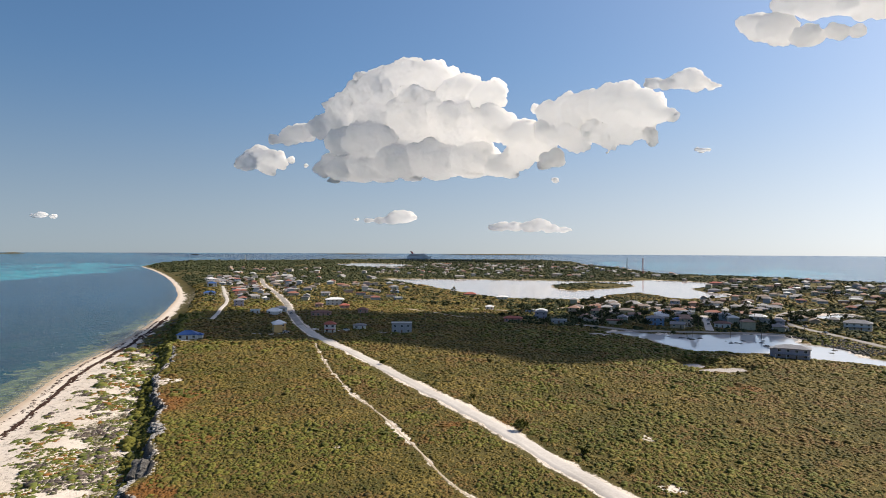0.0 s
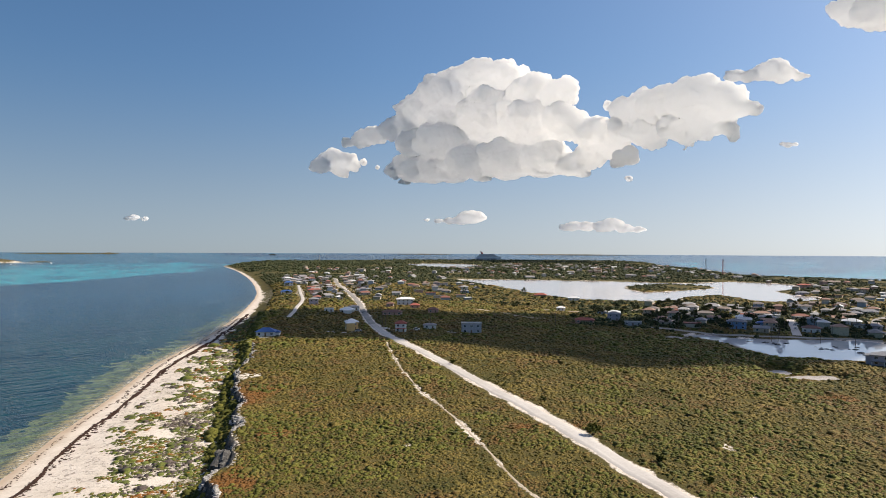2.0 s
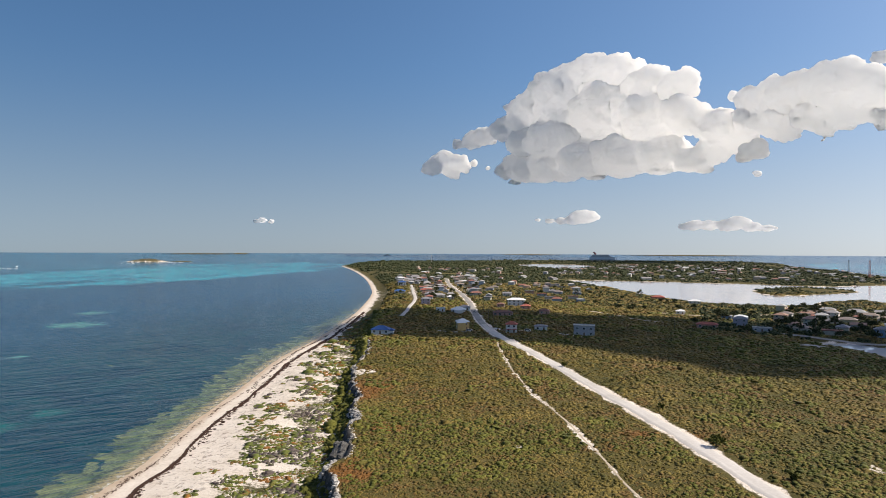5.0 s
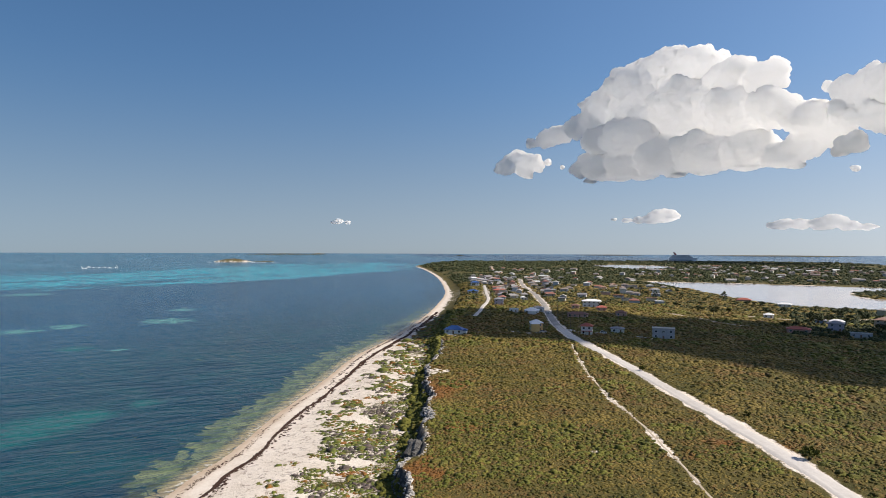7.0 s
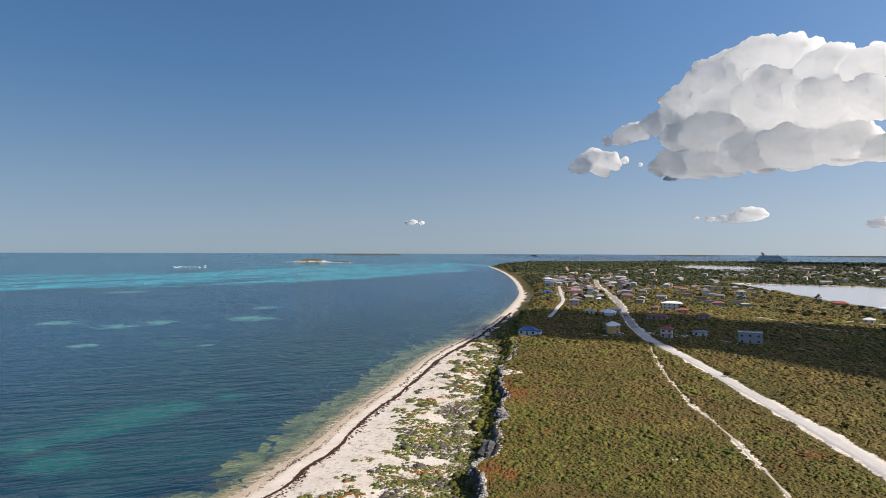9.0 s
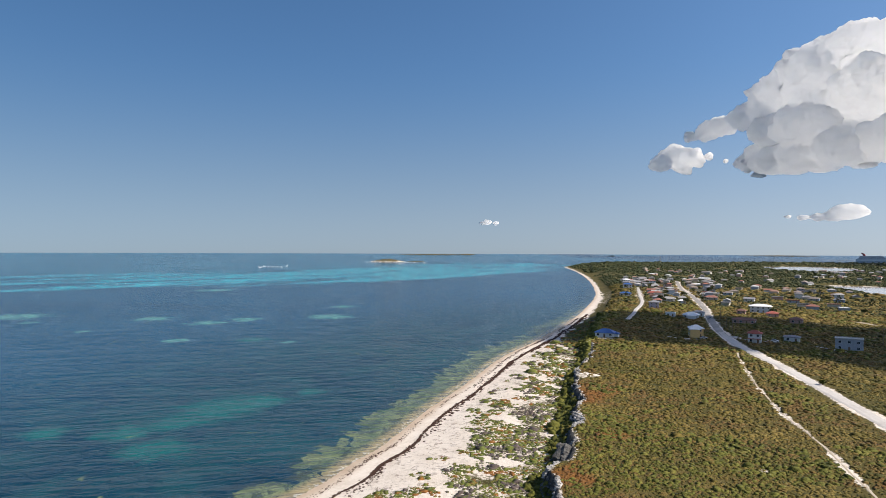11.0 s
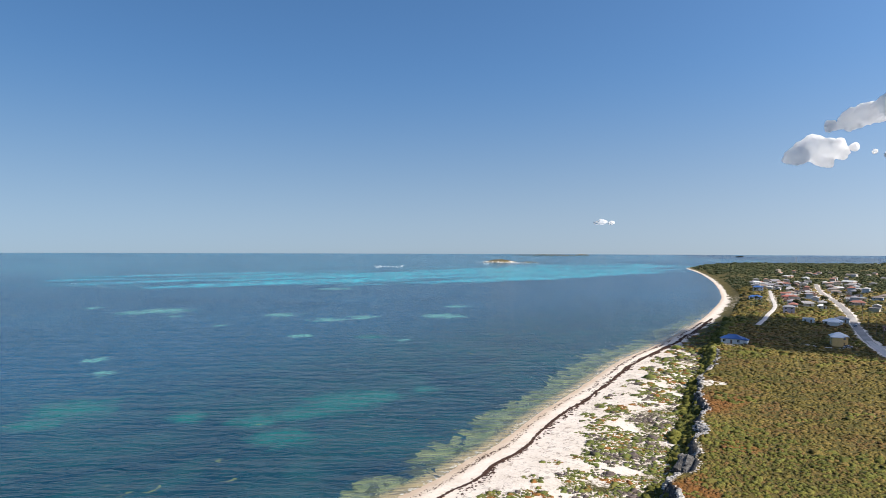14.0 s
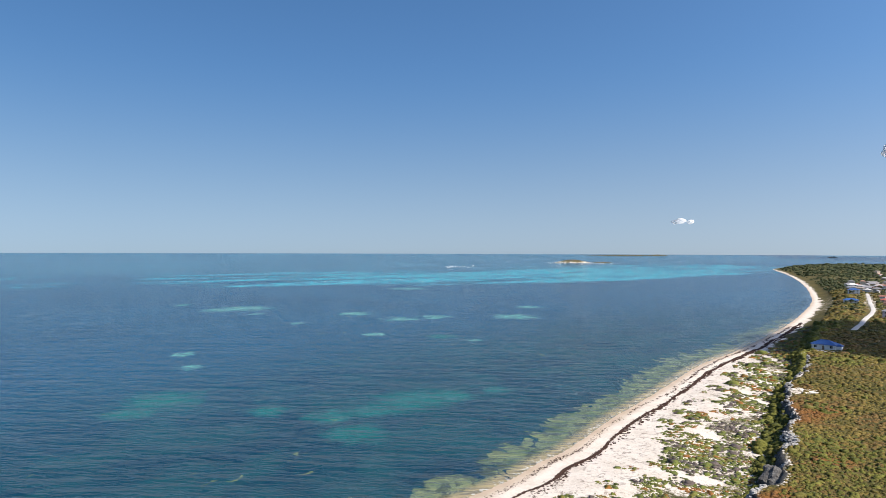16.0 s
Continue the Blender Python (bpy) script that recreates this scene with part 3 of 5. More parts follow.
def from_grid(name, verts, quads, material, smooth=True, masks=None):
    me = bpy.data.meshes.new(name)
    verts = np.asarray(verts, np.float32)
    quads = np.asarray(quads, np.int32)
    n, k = quads.shape
    me.vertices.add(len(verts))
    me.vertices.foreach_set("co", verts.ravel())
    me.loops.add(n * k)
    me.loops.foreach_set("vertex_index", quads.ravel())
    me.polygons.add(n)
    me.polygons.foreach_set("loop_start", np.arange(0, n * k, k, dtype=np.int32))
    me.polygons.foreach_set("use_smooth", np.full(n, smooth))
    me.update(calc_edges=True)
    for key, values in (masks or {}).items():
        a = me.attributes.new(key, "FLOAT", "POINT")
        a.data.foreach_set("value", np.asarray(values, np.float32))
    me.materials.append(material)
    return new(name, me)


def disc(inner, outer, ratio, fine):
    """A round sheet whose cells grow outwards: plan points and quads."""
    az = np.concatenate([np.arange(-39, 93, fine), np.arange(93, 321, 3.0)])
    rad = [0.0] + list(inner * np.exp(np.arange(0, math.log(outer / inner), ratio))) + [outer]
    a, r = np.meshgrid(np.radians(az), np.array(rad))
    x, y = -np.sin(a) * r, np.cos(a) * r
    na, nr = len(az), len(rad)
    i, j = np.meshgrid(np.arange(nr - 1), np.arange(na), indexing="ij")
    j2 = (j + 1) % na
    quads = np.stack([i * na + j, (i + 1) * na + j, (i + 1) * na + j2, i * na + j2], -1).reshape(-1, 4)
    return x.ravel(), y.ravel(), quads[:, ::-1]


# ---- ground and waters ----
gx, gy, gq = disc(60, 4000, 0.0105, 0.2)
gz, gm = terrain(gx, gy)
keep = (gz - bulge(gx, gy) > -2.5)[gq].any(axis=1)
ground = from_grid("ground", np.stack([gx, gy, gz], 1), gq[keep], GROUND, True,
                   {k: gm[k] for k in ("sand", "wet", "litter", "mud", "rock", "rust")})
tagged(ground, "dry scrubby island soil with sandy beach and low limestone cliff", "ground", kind="structure")

sx, sy, sq = disc(60, 4900, 0.015, 0.28)
ss = region(LAND, sx, sy)
off = -ss
ce, _ = line_distance(COAST, sx, sy)
wob = (fbm(sx, sy, 60, 4, 51) - 0.5)
ocean = sx < -0.35 * np.clip(sy - 2000, 0, None) + 200
REEF = [(-1100, -600), (-1090, 0), (-960, 420), (-810, 760), (-840, 1300), (-1000, 2000), (-1100, 2600)]
rd, rs = line_distance(REEF, sx, sy)
rr = -rd * rs
fade = step(3600, 1700, sy)
reef = step(-140, 60, rr + wob * 120) * step(1100, 420, rr + wob * 200) * (0.36 + 0.42 * step(150, 850, sy)) * fade
west = step(150, 500, sx) * step(4600, 3000, sy)
reef = np.maximum(reef, west * step(10, 90, off) * step(1500, 300, off) * 0.5)
outer = step(350, 900, rr + wob * 250)
SPOTS = [(-617, 201, 32), (-613, 175, 20), (-509, 268, 20), (-449, 278, 18), (-446, 313, 17), (-408, 372, 25), (-376, 212, 11), (-363, 85, 10), (-468, 193, 8), (-467, 450, 17),
         (-691, 157, 16), (-321, 77, 8), (-806, 514, 34), (-315, 252, 6), (-558, 191, 10)]
LAWNS = [(-256, 51, 20), (-218, 80, 9), (-203, 129, 20), (-197, 112, 15), (-198, 147, 12), (-174, 93, 13), (-242, 40, 12), (-197, 170, 8), (-341, 244, 12), (-198, 95, 11)]


def spots(where):
    total = np.zeros(sx.shape)
    for px, py, pr in where:
        total = np.maximum(total, np.exp(-((sx - px) ** 2 + (sy - py) ** 2) / (pr * pr)))
    return total


near_w = step(25, 7, off + wob * 26) * step(800, 260, sy)
sea = from_grid("sea", np.stack([sx, sy, bulge(sx, sy)], 1), sq, SEA, True, {
    "reef": reef, "outer": outer * 0.9, "pale": spots(SPOTS), "teal": spots(LAWNS), "near": step(260, 60, off) * step(900, 350, np.hypot(sx, sy)),
    "shallow": near_w * 0.85, "edge": step(6, 1.5, off), "weed": (0.35 * step(26, 15, off) + 0.65 * step(13, 8, off)) * step(2, 5, off) * step(1200, 700, sy),
    "foam": step(3.0, 0.4, np.abs(off + 0.2 + wob * 3)) * 0.5})
tagged(sea, "calm blue-green sea with seagrass, sandy shallows and turquoise reef bands", "sea", kind="structure")


def pool(name, pts, z, material, label):
    bm = bmesh.new()
    cx, cy = sum(p[0] for p in pts) / len(pts), sum(p[1] for p in pts) / len(pts)
    grown = [(x + (x - cx) / math.hypot(x - cx, y - cy) * 9, y + (y - cy) / math.hypot(x - cx, y - cy) * 9) for x, y in pts]
    top = [bm.verts.new((x, y, z + float(bulge(x, y)))) for x, y in grown]
    f = bm.faces.new(top)
    if f.normal.z < 0:
        f.normal_flip()
    bmesh.ops.triangulate(bm, faces=bm.faces[:])
    bmesh.ops.recalc_face_normals(bm, faces=bm.faces[:])
    me = bpy.data.meshes.new(name)
    bm.to_mesh(me)
    bm.free()
    me.materials.append(material)
    return tagged(new(name, me), label, "pond", kind="structure")


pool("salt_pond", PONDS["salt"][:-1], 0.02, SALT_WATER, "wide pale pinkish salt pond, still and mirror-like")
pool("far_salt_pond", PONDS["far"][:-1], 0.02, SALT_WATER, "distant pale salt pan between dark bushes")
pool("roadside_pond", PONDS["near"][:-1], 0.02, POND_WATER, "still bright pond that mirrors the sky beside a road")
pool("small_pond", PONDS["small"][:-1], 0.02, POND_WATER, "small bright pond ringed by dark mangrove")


def ribbon(name, pts, width, material, lift, label, category="road", ragged=0.0, kind="structure", crown=0.0, spacing=3.0):
    """A road or path laid over the ground along a plan line."""
    line = [Vector(p) for p in pts]
    dense = []
    for a, b in zip(line[:-1], line[1:]):
        n = max(1, int((b - a).length / spacing))
        dense += [a.lerp(b, k / n) for k in range(n)]
    dense.append(line[-1])
    across = np.linspace(-1, 1, 7)
    xs, ys, us = [], [], []
    for i, p in enumerate(dense):
        d = (dense[min(i + 1, len(dense) - 1)] - dense[max(i - 1, 0)]).normalized()
        nrm = Vector((d.y, -d.x))
        for u in across:
            wob = 1.0
            if abs(u) > 0.99:
                wob = 1 + ragged * (noise.noise(Vector((p.x * 0.13, p.y * 0.13, u * 9))) + 0.6 * noise.noise(Vector((p.x * 0.6, p.y * 0.6, u * 5))))
            q = p + nrm * (u * wob * width / 2)
            xs.append(q.x), ys.append(q.y), us.append(u)
    xs, ys, us = np.array(xs), np.array(ys), np.array(us)
    z = terrain(xs, ys)[0].reshape(-1, 7)
    z = np.maximum(z, z.mean(axis=1, keepdims=True)).ravel() + lift + crown * (1 - us ** 2) - 0.3 * (np.abs(us) > 0.99)
    n = len(dense)
    i, j = np.meshgrid(np.arange(n - 1), np.arange(6), indexing="ij")
    quads = np.stack([i * 7 + j, i * 7 + j + 1, (i + 1) * 7 + j + 1, (i + 1) * 7 + j], -1).reshape(-1, 4)
    ob = from_grid(name, np.stack([xs, ys, z], 1), quads, material, True, {"across": us})
    return tagged(ob, label, category, kind=kind)


ribbon("road", ROAD_LINE[:64], 5.8, SAND_ROAD, 0.14, "unpaved white crushed-coral road through low scrub", ragged=0.06, crown=0.06)
ribbon("town_road", ROAD_LINE[60:], 5.6, DUST_ROAD, 0.18, "dusty grey paved road climbing through the town")
ribbon("driveway", DRIVE_LINE, 3.8, SAND_ROAD, 0.2, "pale concrete lane ending in the scrub", ragged=0.06)
ribbon("coast_road", COAST_LINE, 6.5, DUST_ROAD, 0.2, "curving grey asphalt road beside the ponds")
ribbon("pond_road", POND_LINE, 5.5, DUST_ROAD, 0.2, "grey road along the bank of a pond")
ribbon("side_street", STREET_LINE, 6.0, SAND_ROAD, 0.2, "pale side street between houses")
ribbon("dirt_track", TRACK_LINE, 5.0, PATH_SAND, 0.15, "faint dirt track through shaded scrub", ragged=0.3)
ribbon("sand_track", SAND_LINE, 5.0, PATH_SAND, 0.15, "pale sandy track towards the salt pond", ragged=0.3)
ribbon("footpath", PATH_LINE, 0.9, PATH_SAND, 0.02, "narrow trodden sandy footpath through scrub", "path", ragged=0.55, spacing=1.2)


# ---- clouds ----
def part(name, bm, material, parent, label=""):
    me = bpy.data.meshes.new(name)
    bm.to_mesh(me)
    bm.free()
    me.materials.append(material)
    ob = new(name, me)
    if parent:
        ob.parent = parent
    if label:
        tagged(ob, label)
    return ob


def tufts(name, xs, ys, zs, sizes, material, rust, seed, squash=0.75, rings=2, sides=6, smooth=False):
    """Many small ragged domes of leaves in one mesh."""
    rng = np.random.default_rng(seed)
    n = len(xs)
    per = rings * sides + 1
    ang = np.arange(sides) / sides * 2 * math.pi
    v = np.zeros((n, per, 3), np.float32)
    turn = rng.uniform(0, 6.28, n)[:, None]
    for k in range(rings):
        lift = (k + 0.0) / rings
        rad = math.cos(lift * math.pi / 2 * 0.95) * (1.0 if k else 1.05)
        jit = rng.uniform(0.6, 1.3, (n, sides))
        a = ang[None] + turn + rng.uniform(-0.25, 0.25, (n, sides)) + k * 0.5
        v[:, k * sides:(k + 1) * sides, 0] = np.cos(a) * rad * jit
        v[:, k * sides:(k + 1) * sides, 1] = np.sin(a) * rad * jit
        v[:, k * sides:(k + 1) * sides, 2] = math.sin(lift * math.pi / 2) + rng.uniform(-0.22, 0.3, (n, sides)) * (k > 0) - 0.15 * (k == 0)
    v[:, -1, :2] = rng.uniform(-0.3, 0.3, (n, 2))
    v[:, -1, 2] = rng.uniform(0.75, 1.2, n)
    tall = rng.uniform(0.6, 1.25, n) * squash
    v[:, :, 2] *= tall[:, None]
    v *= np.asarray(sizes)[:, None, None]
    v += np.stack([xs, ys, zs], 1)[:, None, :]
    quads = []
    for k in range(rings):
        for i in range(sides):
            j = (i + 1) % sides
            if k < rings - 1:
                a, b, c, d = k * sides + i, k * sides + j, (k + 1) * sides + j, (k + 1) * sides + i
                quads += [(a, b, c), (a, c, d)]
            else:
                quads.append((k * sides + i, k * sides + j, per - 1))
    f = (np.array(quads, np.int32)[None] + (np.arange(n, dtype=np.int32) * per)[:, None, None]).reshape(-1, 3)
    return from_grid(name, v.reshape(-1, 3), f, material, smooth, {"rust": np.repeat(rust, per)})


def puffs(centre, radius, rng, count, stretch=1.25):
    """One billow with smaller billows heaped on its top and sides: centres, radii and stretch."""
    balls = [(centre, radius, stretch)]
    for _ in range(count):
        d = Vector((rng.gauss(0, 1), rng.gauss(0, 1), rng.gauss(0.25, 0.9))).normalized()
        balls.append((centre + Vector((d.x * stretch, d.y * 1.1, d.z * 0.8)) * radius * rng.uniform(0.7, 0.95), radius * rng.uniform(0.14, 0.4), stretch))
    return balls


def unit_ball():
    bm = bmesh.new()
    bmesh.ops.create_icosphere(bm, subdivisions=2, radius=1.0)
    v = np.array([p.co[:] for p in bm.verts])
    f = np.array([[p.index for p in q.verts] for q in bm.faces])
    bm.free()
    return v, f


BALL_V, BALL_F = unit_ball()


def heap(name, balls, material):
    """All billows of a cloud in one mesh."""
    c = np.array([q[0][:] for q in balls])
    size = np.array([(r * st, r * 1.1, r * 0.85) for _, r, st in balls])
    v = BALL_V[None] * size[:, None] + c[:, None]
    f = BALL_F[None] + (np.arange(len(balls)) * len(BALL_V))[:, None, None]
    return from_grid(name, v.reshape(-1, 3), f.reshape(-1, 3), material)


def ripple(name, size, depth):
    tex = bpy.data.textures.new(name, "CLOUDS")
    tex.noise_scale, tex.noise_depth = size, depth
    return tex


BILLOW, CURL, SHRED = ripple("billow", 230, 3), ripple("curl", 75, 4), ripple("shred", 26, 3)


def settle_cloud(ob, blur, base):
    """Fix the billowed shape; light is scattered so often inside that it shades as a much softer form."""
    me = bpy.data.meshes.new_from_object(ob.evaluated_get(bpy.context.evaluated_depsgraph_get()))
    ob.modifiers.clear()
    ob.data = me
    n = len(me.vertices)
    co, no = np.zeros(n * 3, np.float32), np.zeros(n * 3, np.float32)
    ed = np.zeros(len(me.edges) * 2, np.int32)
    me.vertices.foreach_get("co", co)
    z = co.reshape(-1, 3)[:, 2]
    co.reshape(-1, 3)[:, 2] = np.where(z < base, base - (base - z) * 0.4, z)      # a flat underside
    me.vertices.foreach_set("co", co)
    me.update()
    me.vertex_normals.foreach_get("vector", no)
    me.edges.foreach_get("vertices", ed)
    co, no, ed = co.reshape(-1, 3), no.reshape(-1, 3), ed.reshape(-1, 2)
    a, b = np.concatenate([ed[:, 0], ed[:, 1]]), np.concatenate([ed[:, 1], ed[:, 0]])
    soft = no.astype(float)
    for _ in range(blur):
        soft = soft + np.stack([np.bincount(a, soft[b, k], n) for k in range(3)], 1)
        soft /= np.linalg.norm(soft, axis=1)[:, None] + 1e-9
    soft = soft * 0.8 + no * 0.2
    soft /= np.linalg.norm(soft, axis=1)[:, None] + 1e-9
    me.normals_split_custom_set_from_vertices(soft.tolist())


def cloud(name, label, lobes, far, voxel, seed, count=20, rough=60.0, deep=0.5, stretch=1.2, tilt=0.0, soft=5, base=0.0):
    """A cumulus from billows: (degrees to the right, degrees up, degrees of radius) as seen from the drone."""
    rng = random.Random(seed)
    balls = []
    for az, el, size in lobes:
        a, e = radians(az), radians(el)
        way = Vector((math.sin(a) * math.cos(e), math.cos(a) * math.cos(e), math.sin(e)))
        r = math.tan(radians(size)) * (far - tilt * az) * 1.0
        balls += puffs(Vector((0, 0, 58)) + way * (far - tilt * az + rng.uniform(-deep, deep) * r), r, rng, count, stretch)
    ob = heap(name, balls, CLOUD)
    remesh = ob.modifiers.new("merge", "REMESH")
    remesh.mode, remesh.voxel_size, remesh.use_smooth_shade = "VOXEL", voxel, True
    melt = ob.modifiers.new("melt", "SMOOTH")
    melt.factor, melt.iterations = 0.5, soft
    for tex, strength in ((BILLOW, rough * 0.8), (CURL, rough * 0.95), (SHRED, rough * 0.42)):
        shape = ob.modifiers.new("billows", "DISPLACE")
        shape.texture, shape.texture_coords, shape.strength, shape.mid_level = tex, "GLOBAL", strength, 0.42
    settle_cloud(ob, 4 * soft, base)
    return tagged(ob, label, "cloud")


DOME = [(-6.2, 14.5, 1.73), (-4.1, 15.1, 2.10), (-1.4, 15.4, 2.00), (-1.1, 16.5, 0.89), (-3.5, 16.3, 0.95), (-6.9, 15.2, 1.05), (1.7, 14.1, 1.89), (4.1, 14.1, 1.26), (4.8, 15.1, 0.47), (2.2, 15.4, 0.68), (-0.4, 16.3, 0.63), (-8.8, 12.7, 1.73), (-5.6, 12.5, 2.42), (-2.0, 12.4, 2.73), (1.7, 11.7, 2.63), (4.7, 11.6, 1.73), (7.0, 10.6, 1.47), (8.8, 9.6, 1.31), (10.2, 8.5, 0.79), (-8.0, 13.8, 1.05)]
BASE = [(-10.1, 11.6, 1.16), (-11.4, 11.1, 1.0), (-12.8, 10.6, 0.9), (-14.0, 10.2, 0.72), (-15.2, 9.8, 0.5), (-9.3, 9.9, 1.26), (-6.7, 10.2, 2.00), (-9.0, 7.5, 1.37), (-7.2, 7.8, 1.47), (-4.1, 8.3, 1.89), (-0.4, 8.6, 2.21), (2.7, 8.6, 2.10), (5.3, 7.7, 1.37), (7.0, 8.7, 1.26), (-10.2, 8.2, 0.68), (-10.9, 7.3, 0.58), (-5.6, 6.7, 0.84), (-10.1, 6.2, 0.37), (6.3, 6.6, 0.47), (-0.4, 7.1, 0.95), (9.2, 7.9, 0.42), (2.7, 6.9, 0.74), (-7.7, 6.7, 0.84), (-3.0, 6.7, 0.74)]
WING = [(8.3, 13.0, 0.32), (9.7, 12.7, 0.79), (11.6, 12.2, 1.79), (13.5, 12.6, 2.00), (15.8, 12.9, 2.10), (17.5, 12.4, 1.89), (18.8, 12.0, 1.16), (19.9, 11.9, 0.68), (20.5, 11.8, 0.32), (12.1, 10.8, 1.58), (14.9, 10.9, 1.58), (16.7, 10.9, 1.37), (18.4, 10.3, 0.63), (18.8, 9.6, 0.37), (10.2, 10.9, 1.37), (15.3, 9.3, 0.47), (14.9, 8.8, 0.26), (12.5, 9.7, 0.63), (16.7, 9.8, 0.42)]
cloud("cumulus_cloud", "large heaped white cumulus with grey flat underside over the island", DOME + BASE + WING, 4250, 10, 1, 20, 66, tilt=36.0, soft=22, base=575.0)
cloud("cumulus_cloud", "small round white cumulus beside the large heap", [(-16.6, 8.1, 1.05), (-17.7, 7.7, 0.74), (-15.4, 8.1, 0.79), (-14.8, 7.7, 0.47), (-18.2, 7.4, 0.42), (-16.0, 7.4, 0.68), (-13.9, 8.1, 0.21), (-12.5, 7.7, 0.16)], 4850, 8, 2, 16, 45)
cloud("cumulus_cloud", "long low white cumulus close over the horizon", [(-4.0, 3.2, 0.68), (-3.3, 3.1, 0.47), (-4.8, 2.9, 0.53), (-5.9, 2.8, 0.32), (-6.9, 2.8, 0.26), (-8.0, 2.9, 0.16)], 4700, 7, 3, 14, 24, stretch=1.7, soft=3)
cloud("cumulus_cloud", "long low white cumulus close over the horizon", [(8.9, 2.5, 0.63), (8.0, 2.3, 0.58), (6.7, 2.3, 0.53), (5.5, 2.3, 0.47), (4.7, 2.2, 0.32), (9.9, 2.1, 0.47), (11.0, 2.0, 0.32), (11.6, 2.0, 0.16)], 4700, 7, 4, 14, 24, stretch=1.7, soft=3)
cloud("cumulus_cloud", "small torn white cumulus high in the sky", [(21.6, 14.7, 0.84), (22.4, 14.3, 0.68), (20.7, 14.5, 0.53), (19.9, 14.4, 0.47), (18.8, 14.6, 0.53), (23.4, 14.0, 0.37), (24.0, 13.9, 0.21), (18.4, 14.5, 0.26)], 4850, 8, 5, 14, 45, stretch=1.4)
cloud("cumulus_cloud", "torn white cumulus high in the sky", [(26.8, 18.3, 0.84), (27.7, 17.7, 1.05), (28.8, 17.1, 0.74), (28.4, 17.9, 1.05), (26.1, 18.5, 0.47), (30.6, 16.9, 0.8), (32.5, 16.9, 0.6), (33.8, 16.7, 0.35)], 4850, 8, 6, 14, 45, stretch=1.5)
cloud("cumulus_cloud", "torn white cumulus high in the sky", [(29.4, 19.4, 0.84), (31.4, 19.1, 1.26), (33.2, 18.9, 1.16), (34.9, 18.3, 0.95)], 4850, 8, 7, 14, 45, stretch=1.6)
cloud("cumulus_cloud", "tiny white cloud shred over the sea horizon", [(-33.1, 2.7, 0.3), (-33.6, 2.6, 0.2), (-32.3, 2.6, 0.2)], 4700, 5, 8, 10, 12, stretch=1.6)
cloud("cumulus_cloud", "tiny white cloud shred high over the far shore", [(22.8, 8.7, 0.26), (23.2, 8.7, 0.18), (22.4, 8.8, 0.18)], 4700, 5, 9, 10, 14, stretch=1.6)
cloud("cumulus_cloud", "tiny white cloud shred below the large heap", [(10.3, 6.5, 0.26), (10.1, 6.6, 0.16)], 4700, 5, 10, 10, 14, stretch=1.2)

# the cloud overhead that shades the middle of the island
SHADE = [(-145, 450, 62), (-160, 385, 38), (-125, 385, 42), (-85, 390, 45), (-45, 385, 45), (-170, 420, 40), (-110, 500, 45), (-180, 490, 40), (-80, 445, 72), (-10, 435, 80), (50, 395, 88), (95, 365, 78), (135, 400, 70), (20, 480, 60), (185, 450, 60), (165, 490, 65), (215, 490, 50)]
balls = []
rng = random.Random(12)
for px, py, pr in SHADE:
    c = Vector((px, py, 5)) + SUN * (900 / SUN.z)
    balls += puffs(c, pr * 0.8, rng, 12)
overhead = heap("overhead_cloud", balls, CLOUD)
om = overhead.modifiers.new("merge", "REMESH")
om.mode, om.voxel_size, om.use_smooth_shade = "VOXEL", 7, True
od = overhead.modifiers.new("billows", "DISPLACE")
od.texture, od.texture_coords, od.strength = BILLOW, "GLOBAL", 25
tagged(overhead, "white cumulus overhead that shades the island", "cloud")



# ---- houses ----
def box(bm, x0, y0, z0, x1, y1, z1):
    v = [bm.verts.new(p) for p in ((x0, y0, z0), (x1, y0, z0), (x1, y1, z0), (x0, y1, z0), (x0, y0, z1), (x1, y0, z1), (x1, y1, z1), (x0, y1, z1))]
    for f in ((3, 2, 1, 0), (4, 5, 6, 7), (0, 1, 5, 4), (1, 2, 6, 5), (2, 3, 7, 6), (3, 0, 4, 7)):
        bm.faces.new([v[i] for i in f])


def boxes(*all_of_them):
    bm = bmesh.new()
    for b in all_of_them:
        box(bm, *b)
    return bm


